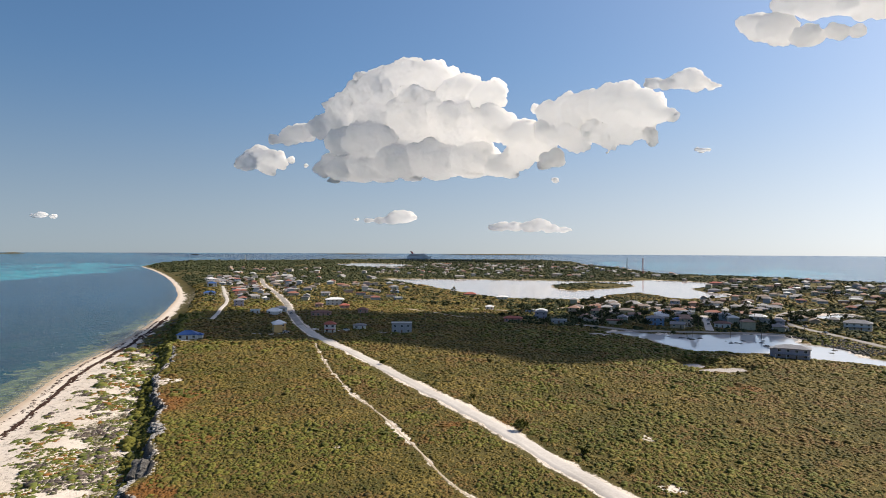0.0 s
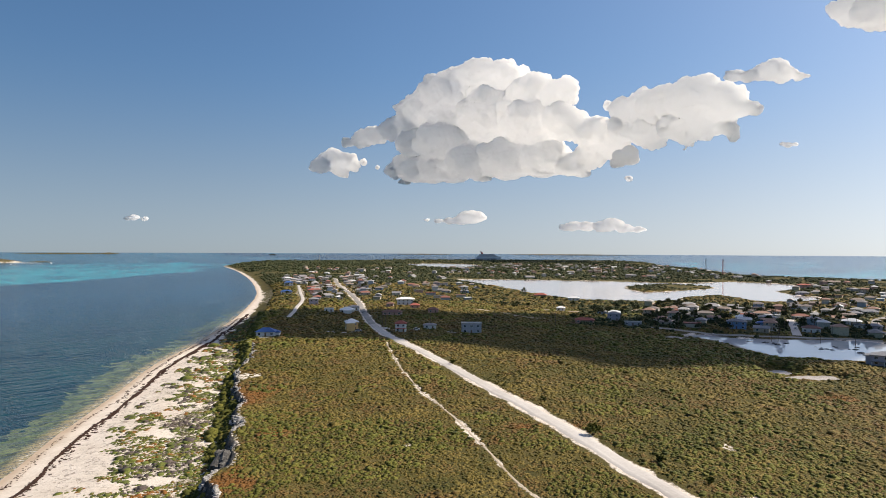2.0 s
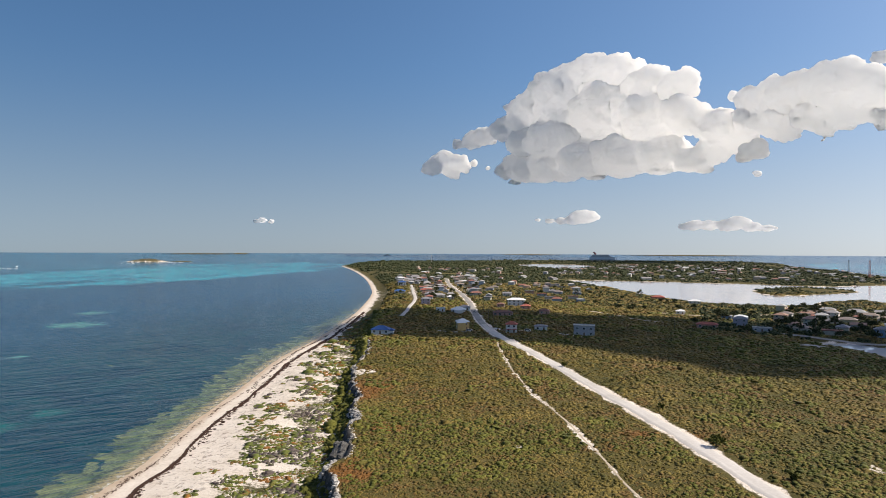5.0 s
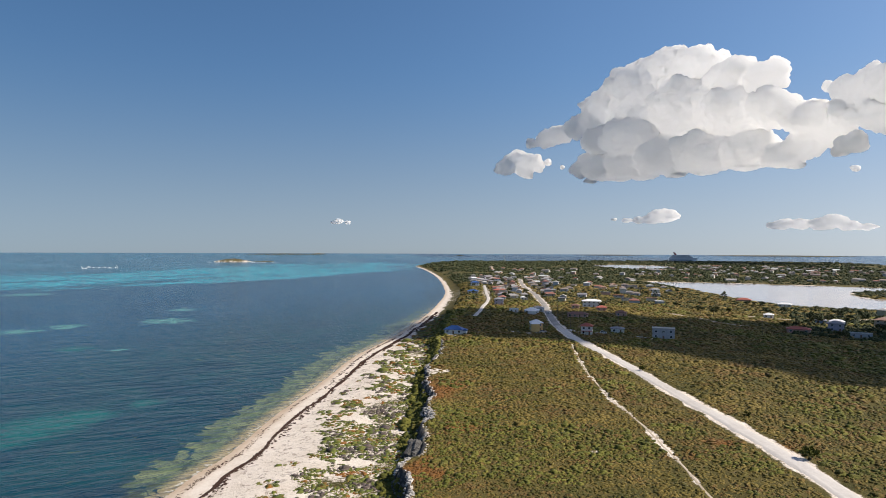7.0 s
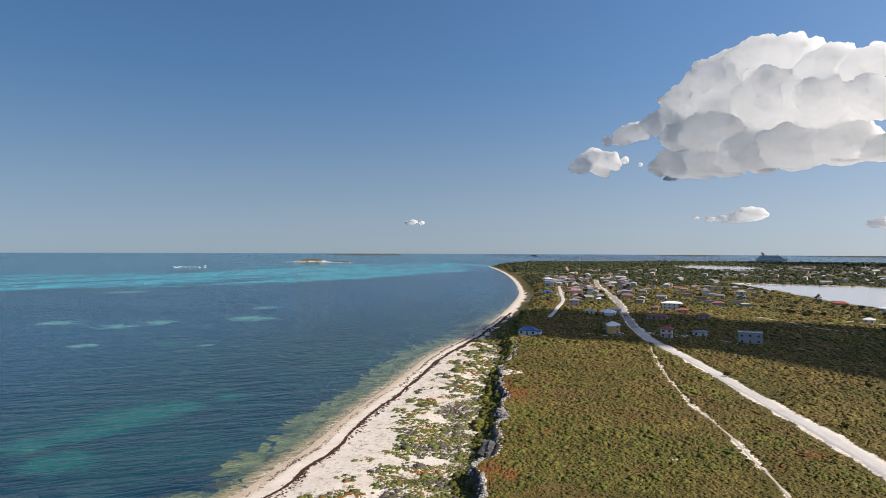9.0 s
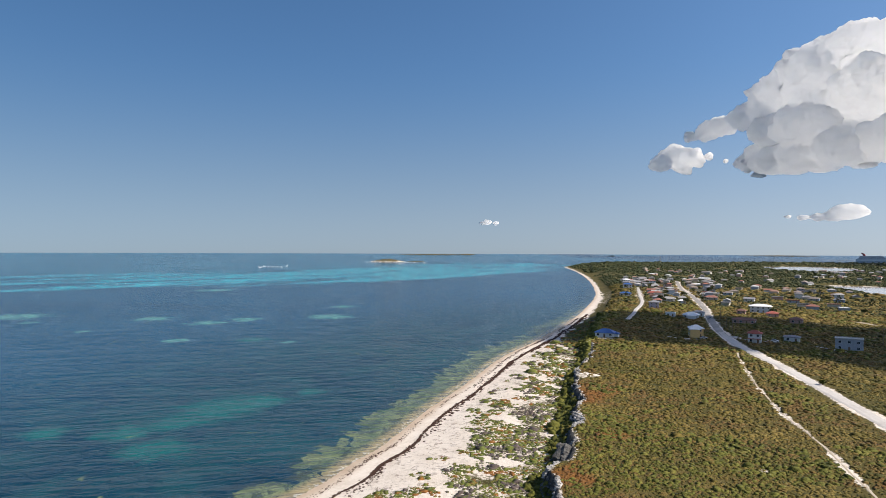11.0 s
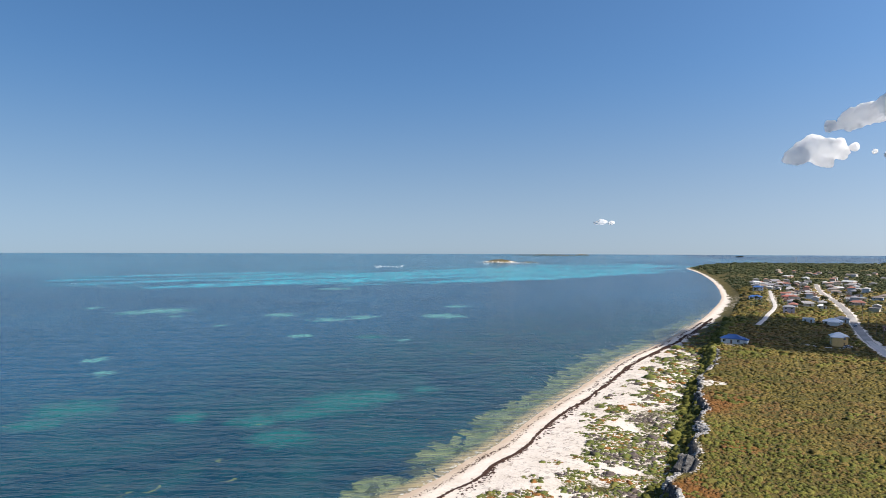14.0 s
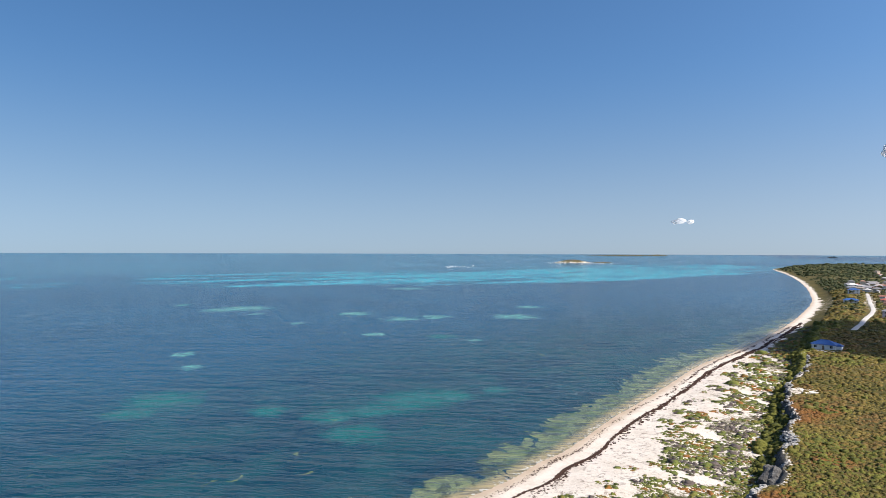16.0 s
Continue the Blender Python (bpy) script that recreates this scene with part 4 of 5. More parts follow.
def roof_mesh(x0, y0, x1, y1, z, pitch, over, style):
    """A hipped, gabled or flat roof with thick eaves."""
    bm = bmesh.new()
    x0, y0, x1, y1 = x0 - over, y0 - over, x1 + over, y1 + over
    if style == "flat":
        box(bm, x0, y0, z, x1, y1, z + 0.28)
        for b in ((x0, y0, z + 0.28, x1, y0 + 0.22, z + 0.6), (x0, y1 - 0.22, z + 0.28, x1, y1, z + 0.6),
                  (x0, y0 + 0.22, z + 0.28, x0 + 0.22, y1 - 0.22, z + 0.6), (x1 - 0.22, y0 + 0.22, z + 0.28, x1, y1 - 0.22, z + 0.6)):
            box(bm, *b)
        return bm
    box(bm, x0, y0, z - 0.05, x1, y1, z + 0.18)
    w, d = x1 - x0, y1 - y0
    rise = min(w, d) / 2 * pitch
    inset = min(w, d) / 2 if style == "hip" else 0.0
    zz = z + 0.184
    if w >= d:
        ridge = [(x0 + inset, (y0 + y1) / 2, zz + rise), (x1 - inset, (y0 + y1) / 2, zz + rise)]
    else:
        ridge = [((x0 + x1) / 2, y0 + inset, zz + rise), ((x0 + x1) / 2, y1 - inset, zz + rise)]
    if inset and abs(w - d) < 0.1:
        ridge[1] = (ridge[1][0] + 0.05, ridge[1][1], ridge[1][2])
    a, b, c, e = [bm.verts.new(p) for p in ((x0, y0, zz), (x1, y0, zz), (x1, y1, zz), (x0, y1, zz))]
    p, q = [bm.verts.new(v) for v in ridge]
    faces = ((a, b, q, p), (c, e, p, q), (b, c, q), (e, a, p)) if w >= d else ((b, c, q, p), (e, a, p, q), (a, b, p), (c, e, q))
    for f in faces:
        bm.faces.new(f)
    bm.faces.new((e, c, b, a))
    return bm


FRAME_MESH, PANE_MESH, DOOR_MESH, POST_MESH = {}, {}, {}, {}


def shared(store, key, make, name, material):
    if key not in store:
        me = bpy.data.meshes.new(name)
        bm = make()
        bm.to_mesh(me)
        bm.free()
        me.materials.append(material)
        store[key] = me
    return store[key]


def add_window(root, x, y, z, turn, w=1.3, h=1.25, deep=True):
    frame_me = shared(FRAME_MESH, (w, h), lambda: boxes((-w / 2 - 0.1, -0.07, -0.1, w / 2 + 0.1, 0.02, 0), (-w / 2 - 0.1, -0.07, h, w / 2 + 0.1, 0.02, h + 0.1),
                    (-w / 2 - 0.1, -0.06, 0, -w / 2, 0.02, h), (w / 2, -0.06, 0, w / 2 + 0.1, 0.02, h), (-0.03, -0.05, 0, 0.03, 0.02, h)), "window", TRIM)
    win = new("window", frame_me)
    win.parent, win.matrix_basis = root, pose(x, y, z, 0, 0, turn)
    pane_me = shared(PANE_MESH, (w, h), lambda: boxes((-w / 2, -0.03, 0, w / 2, 0.02, h)), "pane", GLASS)
    pane = new("pane", pane_me)
    pane.parent = win


def house(name, label, m, w, d, storeys, wall, roof, style="hip", pitch=0.42, over=0.6, porch=False, wing=None, windows=2, storey=2.9, group=""):
    root = new(name)
    root.matrix_basis = m
    h = storeys * storey
    solids = [(-w / 2, -d / 2, -1.2, w / 2, d / 2, h)]
    part("wall", boxes(*solids), wall, root)
    part("roof", roof_mesh(-w / 2, -d / 2, w / 2, d / 2, h, pitch, over, style), roof, root)
    if wing:
        x0, y0, x1, y1, zh = wing
        part("wing", boxes((x0, y0, -1.2, x1, y1, zh)), wall, root)
        part("wing_roof", roof_mesh(x0, y0, x1, y1, zh + 0.01, pitch, over * 0.8, style), roof, root)
    n = max(2, int(w / 3.6)) if windows > 1 else 2
    for s in range(storeys):
        z = s * storey + 0.95
        for k in range(n):
            x = -w / 2 + (k + 0.5) * w / n
            door_here = s == 0 and k == n // 2
            if not door_here:
                add_window(root, x, -d / 2, z, 0)
            if windows > 1:
                add_window(root, x, d / 2, z, 180)
        if windows > 1:
            for y in (-d / 4, d / 4):
                add_window(root, w / 2, y, z, 90)
                add_window(root, -w / 2, y, z, -90)
    door_me = shared(DOOR_MESH, 1, lambda: boxes((-0.5, -0.06, 0, 0.5, 0.02, 2.1)), "door", DOORS)
    door = new("door", door_me)
    door.parent, door.matrix_basis = root, pose(-w / 2 + (n // 2 + 0.5) * w / n, -d / 2, 0.05, 0, 0, 0)
    if porch:
        part("porch_roof", boxes((-w / 2, -d / 2 - 2.4, storey - 0.25, w / 2, -d / 2 - 0.004, storey - 0.05)), roof, root)
        part("porch_floor", boxes((-w / 2, -d / 2 - 2.4, -1.0, w / 2, -d / 2 - 0.004, 0.05)), CONCRETE, root)
        post_me = shared(POST_MESH, round(storey, 2), lambda: boxes((-0.13, -0.13, 0.05, 0.13, 0.13, storey - 0.25)), "post", TRIM)
        for k in range(4):
            post = new("post", post_me)
            post.parent, post.matrix_basis = root, pose(-w / 2 + 0.4 + k * (w - 0.8) / 3, -d / 2 - 2.15, 0)
    return tagged(root, label, "house", group)


def on_ground(x, y, turn, sink=0.0):
    return pose(x, y, height(x, y) - sink, 0, 0, turn)


PLOTS = []


def site(x, y, r):
    PLOTS.append((x, y, r))


def villa(x, y, turn, label, w, d, storeys, wall, roof, **more):
    w, d = w * 0.8, d * 0.8
    if "wing" in more:
        more["wing"] = tuple(v * 0.8 for v in more["wing"][:4]) + (more["wing"][4] * 0.92,)
    more.setdefault("storey", 2.65)
    site(x, y, max(w, d) * 0.55)
    return house("house", label, on_ground(x, y, turn), w, d, storeys, wall, roof, **more)


villa(-146, 354, 12, "single-storey pale house with bright blue metal roof on the cliff", 13.5, 9, 1, WHITE_WALL, BLUE_ROOF, pitch=0.5, wing=(6.76, -3, 10, 2, 2.4))
villa(-103, 388, 24, "two-storey yellow house with white hipped roofs", 9.5, 8, 2, YELLOW_WALL, WHITE_ROOF, pitch=0.5, wing=(-5.0, -7.5, 1.5, -4.01, 5.4))
villa(-71, 389, 8, "two-storey white house with small red tiled roof and balcony", 8.5, 7.5, 2, WHITE_WALL, RED_ROOF, pitch=0.5, porch=True)
villa(-26, 392, 4, "unfinished grey blockwork building with flat concrete roof", 15.5, 9, 2, GREY_BLOCK, CONCRETE, style="flat", over=0.3, storey=3.0)
villa(184, 324, -32, "large two-storey house with grey hipped roof and balconies by the pond", 20, 11, 2, LILAC_WALL, GREY_ROOF, pitch=0.32, porch=True, wing=(-13.0, -3.5, -10.01, 4, 5.0))
villa(-136, 498, 12, "white single-storey house with broad white hipped roof", 14, 11, 1, WHITE_WALL, WHITE_ROOF, wing=(-3, -8.5, 5, -5.51, 2.5))
villa(-152, 500, 12, "low white outbuilding with flat roof beside a wall", 9, 5, 1, WHITE_WALL, WHITE_ROOF, style="flat", over=0.2)
villa(-136, 520, 12, "white bungalow with grey roof behind a larger house", 11, 8, 1, WHITE_WALL, GREY_ROOF)
villa(-185, 560, 18, "two-storey lilac-grey house with grey hipped roof", 10.5, 9, 2, LILAC_WALL, GREY_ROOF, pitch=0.4)
villa(-182, 636, 14, "small bungalow with bright white roof", 9.5, 7, 1, WHITE_WALL, WHITE_ROOF)
villa(-102, 583, 10, "large two-storey house with wide white hipped roof", 20, 12, 2, WHITE_WALL, WHITE_ROOF, pitch=0.3, over=1.0)
villa(-88, 552, 10, "bungalow with terracotta hipped roof", 10.5, 9, 1, PINK_WALL, RED_ROOF)
villa(-96, 487, 6, "long pink bungalow with dark brownish red roof", 19, 9, 1, PINK_WALL, BROWN_ROOF, pitch=0.35)
villa(-112, 558, 6, "small pinkish house with tan roof", 8, 7, 1, PINK_WALL, BROWN_ROOF)
villa(34, 768, -4, "bungalow with red tiled roof by the salt pond", 18, 11, 1, PINK_WALL, RED_ROOF)
villa(69, 715, -6, "long low white house by the salt pond", 15, 8, 1, WHITE_WALL, WHITE_ROOF)
villa(-61, 784, 4, "pale house with teal-blue roof", 13, 9, 1, BLUE_WALL, GREY_ROOF)
villa(54, 474, -8, "long bungalow with dull red roof", 17, 9, 1, PINK_WALL, RED_ROOF, pitch=0.35)
villa(80, 503, -10, "pale blue two-storey house", 12, 9, 2, LILAC_WALL, GREY_ROOF, storey=2.7)
villa(87, 543, -10, "house with teal wall and pale roof", 12, 8, 1, BLUE_WALL, WHITE_ROOF)
villa(77, 547, -10, "blue house with grey roof", 9, 8, 1, BLUE_WALL, GREY_ROOF)
villa(88, 467, -10, "unfinished flat-roofed grey block building", 15, 6, 1, GREY_BLOCK, CONCRETE, style="flat", over=0.1)
villa(44, 576, -5, "small white bungalow on a sandy plot", 9, 7, 1, WHITE_WALL, WHITE_ROOF)
villa(-66, 511, 5, "small house with brown hipped roof", 10, 8, 1, PINK_WALL, BROWN_ROOF)
villa(-55, 409, 5, "low dark-roofed house among scrub", 10, 7, 1, WHITE_WALL, GREY_ROOF, pitch=0.3)
villa(163, 473, -20, "large two-storey blue building with grey roof", 16, 9, 2, BLUE_WALL, GREY_ROOF)
villa(188, 493, -22, "small bright blue house", 9, 7, 1, BLUE_WALL, BLUE_ROOF)
villa(210, 463, -24, "white house with red-brown roof on the pond road", 14, 9, 1, WHITE_WALL, BROWN_ROOF, storey=3.2)
villa(190, 538, -20, "bungalow with bright white roof between trees", 13, 9, 1, WHITE_WALL, WHITE_ROOF)
villa(268, 524, -27, "house with broad white and green roof", 16, 11, 1, WHITE_WALL, WHITE_ROOF)
villa(254, 467, -28, "two-storey light grey-blue house at the road bend", 11, 8, 2, LILAC_WALL, GREY_ROOF)
villa(307, 456, -34, "large two-storey house with grey hipped roof", 22, 12, 2, WHITE_WALL, GREY_ROOF, porch=True)
villa(470, 1062, -24, "big terracotta warehouse at the end of the salt pond", 24, 14, 2, PINK_WALL, RED_ROOF, pitch=0.3)
villa(395, 897, -24, "pale house on a spit in the salt pond", 20, 11, 1, LILAC_WALL, GREY_ROOF)
villa(-316, 845, 20, "two-storey house with bright blue roof above the beach", 15, 10, 2, WHITE_WALL, BLUE_ROOF)
villa(-266, 704, 20, "bungalow with bright blue roof above the beach", 16, 9, 1, WHITE_WALL, BLUE_ROOF)
villa(-245, 737, 18, "house with red tiled roof", 14, 10, 1, PINK_WALL, RED_ROOF)
villa(-370, 985, 20, "two-storey white house above the beach", 14, 10, 2, WHITE_WALL, WHITE_ROOF)

# houses that repeat through the town
KINDS = [("hip bungalow", 10, 7.5, 1, "hip", False), ("two-storey hip", 9, 7.5, 2, "hip", True), ("gabled bungalow", 9.5, 6.5, 1, "gable", False),
         ("long bungalow", 13, 7.5, 1, "hip", True), ("flat block", 11, 7, 1, "flat", False)]
PATTERN = [house("house", "painted concrete town house with hipped or low roof among trees", pose(0, 0, 0), w, d, n, WALLS, ROOFS, style=st, porch=po, windows=1, storey=2.65, group="town houses")
           for _, w, d, n, st, po in KINDS]
def settle(sources, a0, a1, r0, r1, count, apart, turn, seed):
    """Spread copies of houses over a sector of the town."""
    rng = np.random.default_rng(seed)
    a = np.radians(rng.uniform(a0, a1, count * 14))
    r = np.sqrt(rng.uniform(r0 ** 2, r1 ** 2, count * 14))
    x, y = np.sin(a) * r, np.cos(a) * r
    z, m = terrain(x, y)
    ok = (m["shore"] > 45) & (m["pond"] < -14) & (m["road"] > 13) & (m["cliff"] > 12) & (m["flat"] < -12)
    for pts in (DRIVE_LINE, COAST_LINE, POND_LINE, STREET_LINE, SAND_LINE):
        ok &= line_distance(pts, x, y)[0] > 13
    done = 0
    for i in np.nonzero(ok)[0]:
        if done == count:
            break
        if all((x[i] - px) ** 2 + (y[i] - py) ** 2 > (apart + pr * 0.5) ** 2 for px, py, pr in PLOTS):
            src = sources[int(rng.integers(len(sources)))]
            t = turn + float(rng.choice([0, 90, 180])) + float(rng.uniform(-8, 8))
            p = pose(x[i], y[i], z[i] + 0.1, 0, 0, t)
            if src.get("used"):
                copy_thing(src, p)
            else:
                src.matrix_basis = p
                src["used"] = 1
            site(x[i], y[i], 8.5)
            done += 1


settle(PATTERN, -22.5, -13.5, 660, 1180, 85, 13, 18, 1)
settle(PATTERN, -13.5, -3.0, 640, 1020, 32, 15, 8, 2)
settle(PATTERN, 12, 30, 470, 700, 60, 13, -20, 3)
settle(PATTERN, 22, 37, 560, 1150, 80, 15, -28, 4)
for ob in PATTERN:
    del ob["used"]


def far_town(sectors, seed):
    """The houses past the salt pond, too small to tell apart: walls and roofs of many in one mesh."""
    rng = np.random.default_rng(seed)
    bm = bmesh.new()
    for a0, a1, r0, r1, count in sectors:
        a, r = np.radians(rng.uniform(a0, a1, count * 6)), np.sqrt(rng.uniform(r0 ** 2, r1 ** 2, count * 6))
        x, y = np.sin(a) * r, np.cos(a) * r
        z, m = terrain(x, y)
        ok = (m["shore"] > 40) & (m["pond"] < -14) & (m["road"] > 13)
        for i in np.nonzero(ok)[0][:count]:
            if any((x[i] - px) ** 2 + (y[i] - py) ** 2 < 320 for px, py, _ in PLOTS):
                continue
            site(x[i], y[i], 8.5)
            w, d, n = [(11, 8, 1), (10, 8, 2), (20, 10, 1), (9, 7, 1), (10, 8, 1)][int(rng.integers(5))]
            pieces = bmesh.new()
            box(pieces, -w / 2, -d / 2, -1.5, w / 2, d / 2, n * 3)
            top = roof_mesh(-w / 2, -d / 2, w / 2, d / 2, n * 3 + 0.06, 0.4, 0.5, "hip" if w < 20 else "gable")
            turn = pose(x[i], y[i], z[i], 0, 0, float(rng.choice([0, 90])) + float(rng.uniform(-20, 20)))
            for src, slot in ((pieces, 0), (top, 1)):
                bmesh.ops.transform(src, matrix=turn, verts=src.verts[:])
                made = {v: bm.verts.new(v.co) for v in src.verts}
                for f in src.faces:
                    bm.faces.new([made[v] for v in f.verts]).material_index = slot
                src.free()
    ob = part("distant_houses", bm, FAR_WALLS, None)
    ob.data.materials.append(FAR_ROOFS)
    return tagged(ob, "many distant low town houses with muted roofs", "houses", kind="stuff")


far_town([(-6, 21, 1320, 2600, 210), (-20, -6, 1150, 1900, 35), (20, 36, 1050, 1400, 35)], 5)


# ---- trees ----
def limb(bm, a, b, r0, r1, sides=6):
    d = (b - a).normalized()
    u = d.orthogonal().normalized()
    v = d.cross(u)
    rings = []
    for p, r in ((a, r0), (b, r1)):
        rings.append([bm.verts.new(p + (u * math.cos(k / sides * 6.2832) + v * math.sin(k / sides * 6.2832)) * r) for k in range(sides)])
    for k in range(sides):
        bm.faces.new((rings[0][k], rings[0][(k + 1) % sides], rings[1][(k + 1) % sides], rings[1][k]))


def leaves(centres, radii, per, size, seed, droop=0.0):
    """Leaf sprays around the clumps' centres: small bent quads."""
    rng = np.random.default_rng(seed)
    pts = []
    for c, r in zip(centres, radii):
        d = rng.normal(size=(per, 3))
        d /= np.linalg.norm(d, axis=1)[:, None]
        pts.append(np.array(c) + d * r * rng.uniform(0.45, 1.0, per)[:, None] * np.array([1, 1, 0.8]))
    p = np.concatenate(pts)
    n = len(p)
    u = rng.normal(size=(n, 3))
    u[:, 2] -= droop
    u /= np.linalg.norm(u, axis=1)[:, None]
    v = np.cross(u, rng.normal(size=(n, 3)))
    v /= np.linalg.norm(v, axis=1)[:, None]
    s = size * rng.uniform(0.6, 1.4, n)[:, None]
    quad = np.stack([p - u * s - v * s * 0.2, p + v * s * 0.5, p + u * s, p - v * s * 0.6], 1)
    return quad.reshape(-1, 3), np.arange(n * 4).reshape(-1, 4)


def tree(kind, seed):
    rng = random.Random(seed)
    root = new("tree" if kind != "palm" else "palm_tree")
    bm = bmesh.new()
    tops, sizes = [], []
    if kind == "broad":
        h = rng.uniform(2.2, 3.2)
        limb(bm, Vector((0, 0, -0.6)), Vector((0.1, 0.05, h)), 0.24, 0.15)
        for k in range(6):
            a = k * 1.05 + rng.uniform(-0.4, 0.4)
            e = Vector((math.cos(a) * rng.uniform(1.2, 2.3), math.sin(a) * rng.uniform(1.2, 2.3), h + rng.uniform(0.6, 2.2)))
            limb(bm, Vector((0.1, 0.05, h - 0.3)), e, 0.12, 0.04)
            tops.append(e), sizes.append(rng.uniform(0.9, 1.5))
        tops.append(Vector((0, 0, h + 2.0))), sizes.append(1.5)
        per, size, droop, label = 42, 0.5, 0.2, "round-crowned dark green broadleaf tree"
    elif kind == "tall":
        h = rng.uniform(8, 10)
        limb(bm, Vector((0, 0, -0.6)), Vector((0.2, 0, h)), 0.28, 0.07)
        for k in range(13):
            z = 2.0 + k * (h - 2) / 12
            a = k * 2.4
            reach = 2.2 * (1 - (z / h) ** 2) + 0.5
            e = Vector((math.cos(a) * reach, math.sin(a) * reach, z + 0.8))
            limb(bm, Vector((0.2 * z / h, 0, z)), e, 0.07, 0.02)
            tops.append(e), sizes.append(0.7 + 0.4 * rng.random())
        per, size, droop, label = 26, 0.5, 0.8, "tall feathery casuarina tree with thin trunk"
    else:
        h = rng.uniform(5.5, 7)
        last = Vector((0, 0, -0.5))
        for k in range(4):
            nxt = Vector((0.12 * (k + 1) ** 1.4, 0, h * (k + 1) / 4))
            limb(bm, last, nxt, 0.18 - 0.02 * k, 0.16 - 0.02 * k)
            last = nxt
        for k in range(12):
            a = k * 0.53
            for u in (0.3, 0.6, 0.9):
                tops.append(last + Vector((math.cos(a) * 2.3 * u, math.sin(a) * 2.3 * u, 0.6 * math.sin(u * 2.6) - 0.5 * u * u)))
                sizes.append(0.28)
        per, size, droop, label = 8, 0.45, 0.5, "slender coconut palm with drooping fronds"
    part("trunk", bm, BARK, root)
    v, q = leaves(tops, sizes, per, size, seed, droop)
    crown = from_grid("crown", v, q, TREE_LEAF, False)
    crown.parent = root
    return tagged(root, label, "tree", "town trees")


TREES = [tree("broad", 1), tree("broad", 2), tree("broad", 3), tree("tall", 4), tree("palm", 5), tree("broad", 6)]


def plant(a0, a1, r0, r1, count, seed, kinds=(0, 1, 2, 3, 4, 5)):
    rng = np.random.default_rng(seed)
    a = np.radians(rng.uniform(a0, a1, count * 5))
    r = np.sqrt(rng.uniform(r0 ** 2, r1 ** 2, count * 5))
    x, y = np.sin(a) * r, np.cos(a) * r
    z, m = terrain(x, y)
    ok = (m["shore"] > 30) & (m["pond"] < -5) & (m["road"] > 6) & (m["cliff"] > 5) & (m["flat"] < -6)
    for pts in (DRIVE_LINE, COAST_LINE, POND_LINE, STREET_LINE, SAND_LINE):
        ok &= line_distance(pts, x, y)[0] > 5.5
    for px, py, pr in PLOTS:
        ok &= (x - px) ** 2 + (y - py) ** 2 > (pr * 0.85 + 1.0) ** 2
    for i in np.nonzero(ok)[0][:count]:
        src = TREES[kinds[int(rng.integers(len(kinds)))]]
        s = float(rng.uniform(0.6, 1.25))
        p = pose(x[i], y[i], z[i], 0, 0, float(rng.uniform(0, 360))) @ Matrix.Scale(s, 4)
        if src.get("used"):
            c = copy_thing(src, pose(0, 0, 0))
            c.matrix_basis = p
        else:
            src.matrix_basis = p
            src["used"] = 1


plant(12, 31, 455, 720, 150, 11, (0, 1, 2, 5, 0, 1, 2, 5, 3, 4))
plant(22, 37, 560, 1050, 60, 12, (0, 1, 2, 5, 3))
plant(-22, -13.5, 640, 1100, 40, 13, (0, 1, 2, 5, 4))
plant(-13.5, 6, 560, 950, 25, 14, (0, 1, 2, 3, 5))
plant(4, 14, 440, 620, 22, 15, (0, 1, 2, 5))
for ob in TREES:
    if "used" in ob:
        del ob["used"]


# ---- shore, rocks, poles, masts and far things ----
def lump(bm, centre, size, rng, squash=0.7, sub=2):
    made = bmesh.ops.create_icosphere(bm, subdivisions=sub, radius=1.0)["verts"]
    off = Vector((rng.uniform(-99, 99), rng.uniform(-99, 99), rng.uniform(-99, 99)))
    for v in made:
        k = 1 + 0.55 * noise.noise(v.co * 1.3 + off) + 0.3 * noise.noise(v.co * 3.1 + off)
        v.co = Vector(centre) + Vector((v.co.x * size[0], v.co.y * size[1], v.co.z * size[2])) * k


rng = random.Random(77)
line = [p for p in EDGE if 60 < p[1] < 420]
# boulders along the cliff's face
pick = np.random.default_rng(31)
pts = np.array(line)
base = pts[pick.integers(len(pts), size=2600)]
cx2, cy2 = base[:, 0] + pick.uniform(-12, 9, 2600), base[:, 1] + pick.uniform(-6, 6, 2600)
cz2, cm2 = terrain(cx2, cy2)
for i in np.nonzero((cm2["cliff"] > -2.6) & (cm2["cliff"] < -0.4))[0][:260]:
    s = rng.uniform(0.3, 0.7)
    bm = bmesh.new()
    lump(bm, (0, 0, 0), (s, s * rng.uniform(0.8, 1.5), s * rng.uniform(0.6, 1.0)), rng)
    rock = part("limestone_boulder", bm, ROCK, None)
    rock.location = (cx2[i], cy2[i], cz2[i] - s * 0.1)
    tagged(rock, "rough grey limestone boulder on the low sea cliff", "boulder", "cliff boulders")
for x, y, s in ((-70, 149, 3.4), (-67, 144, 2.6), (-73, 154, 2.4)):
    bm = bmesh.new()
    lump(bm, (0, 0, 0), (s * 0.9, s * 1.2, s * 0.8), rng, 0.7, 3)
    rock = part("limestone_buttress", bm, ROCK, None)
    rock.location = (x - 2.2, y, 4.0)
    tagged(rock, "large overhanging limestone block of the cliff, coloured dark for its shade", "boulder", "cliff boulders")

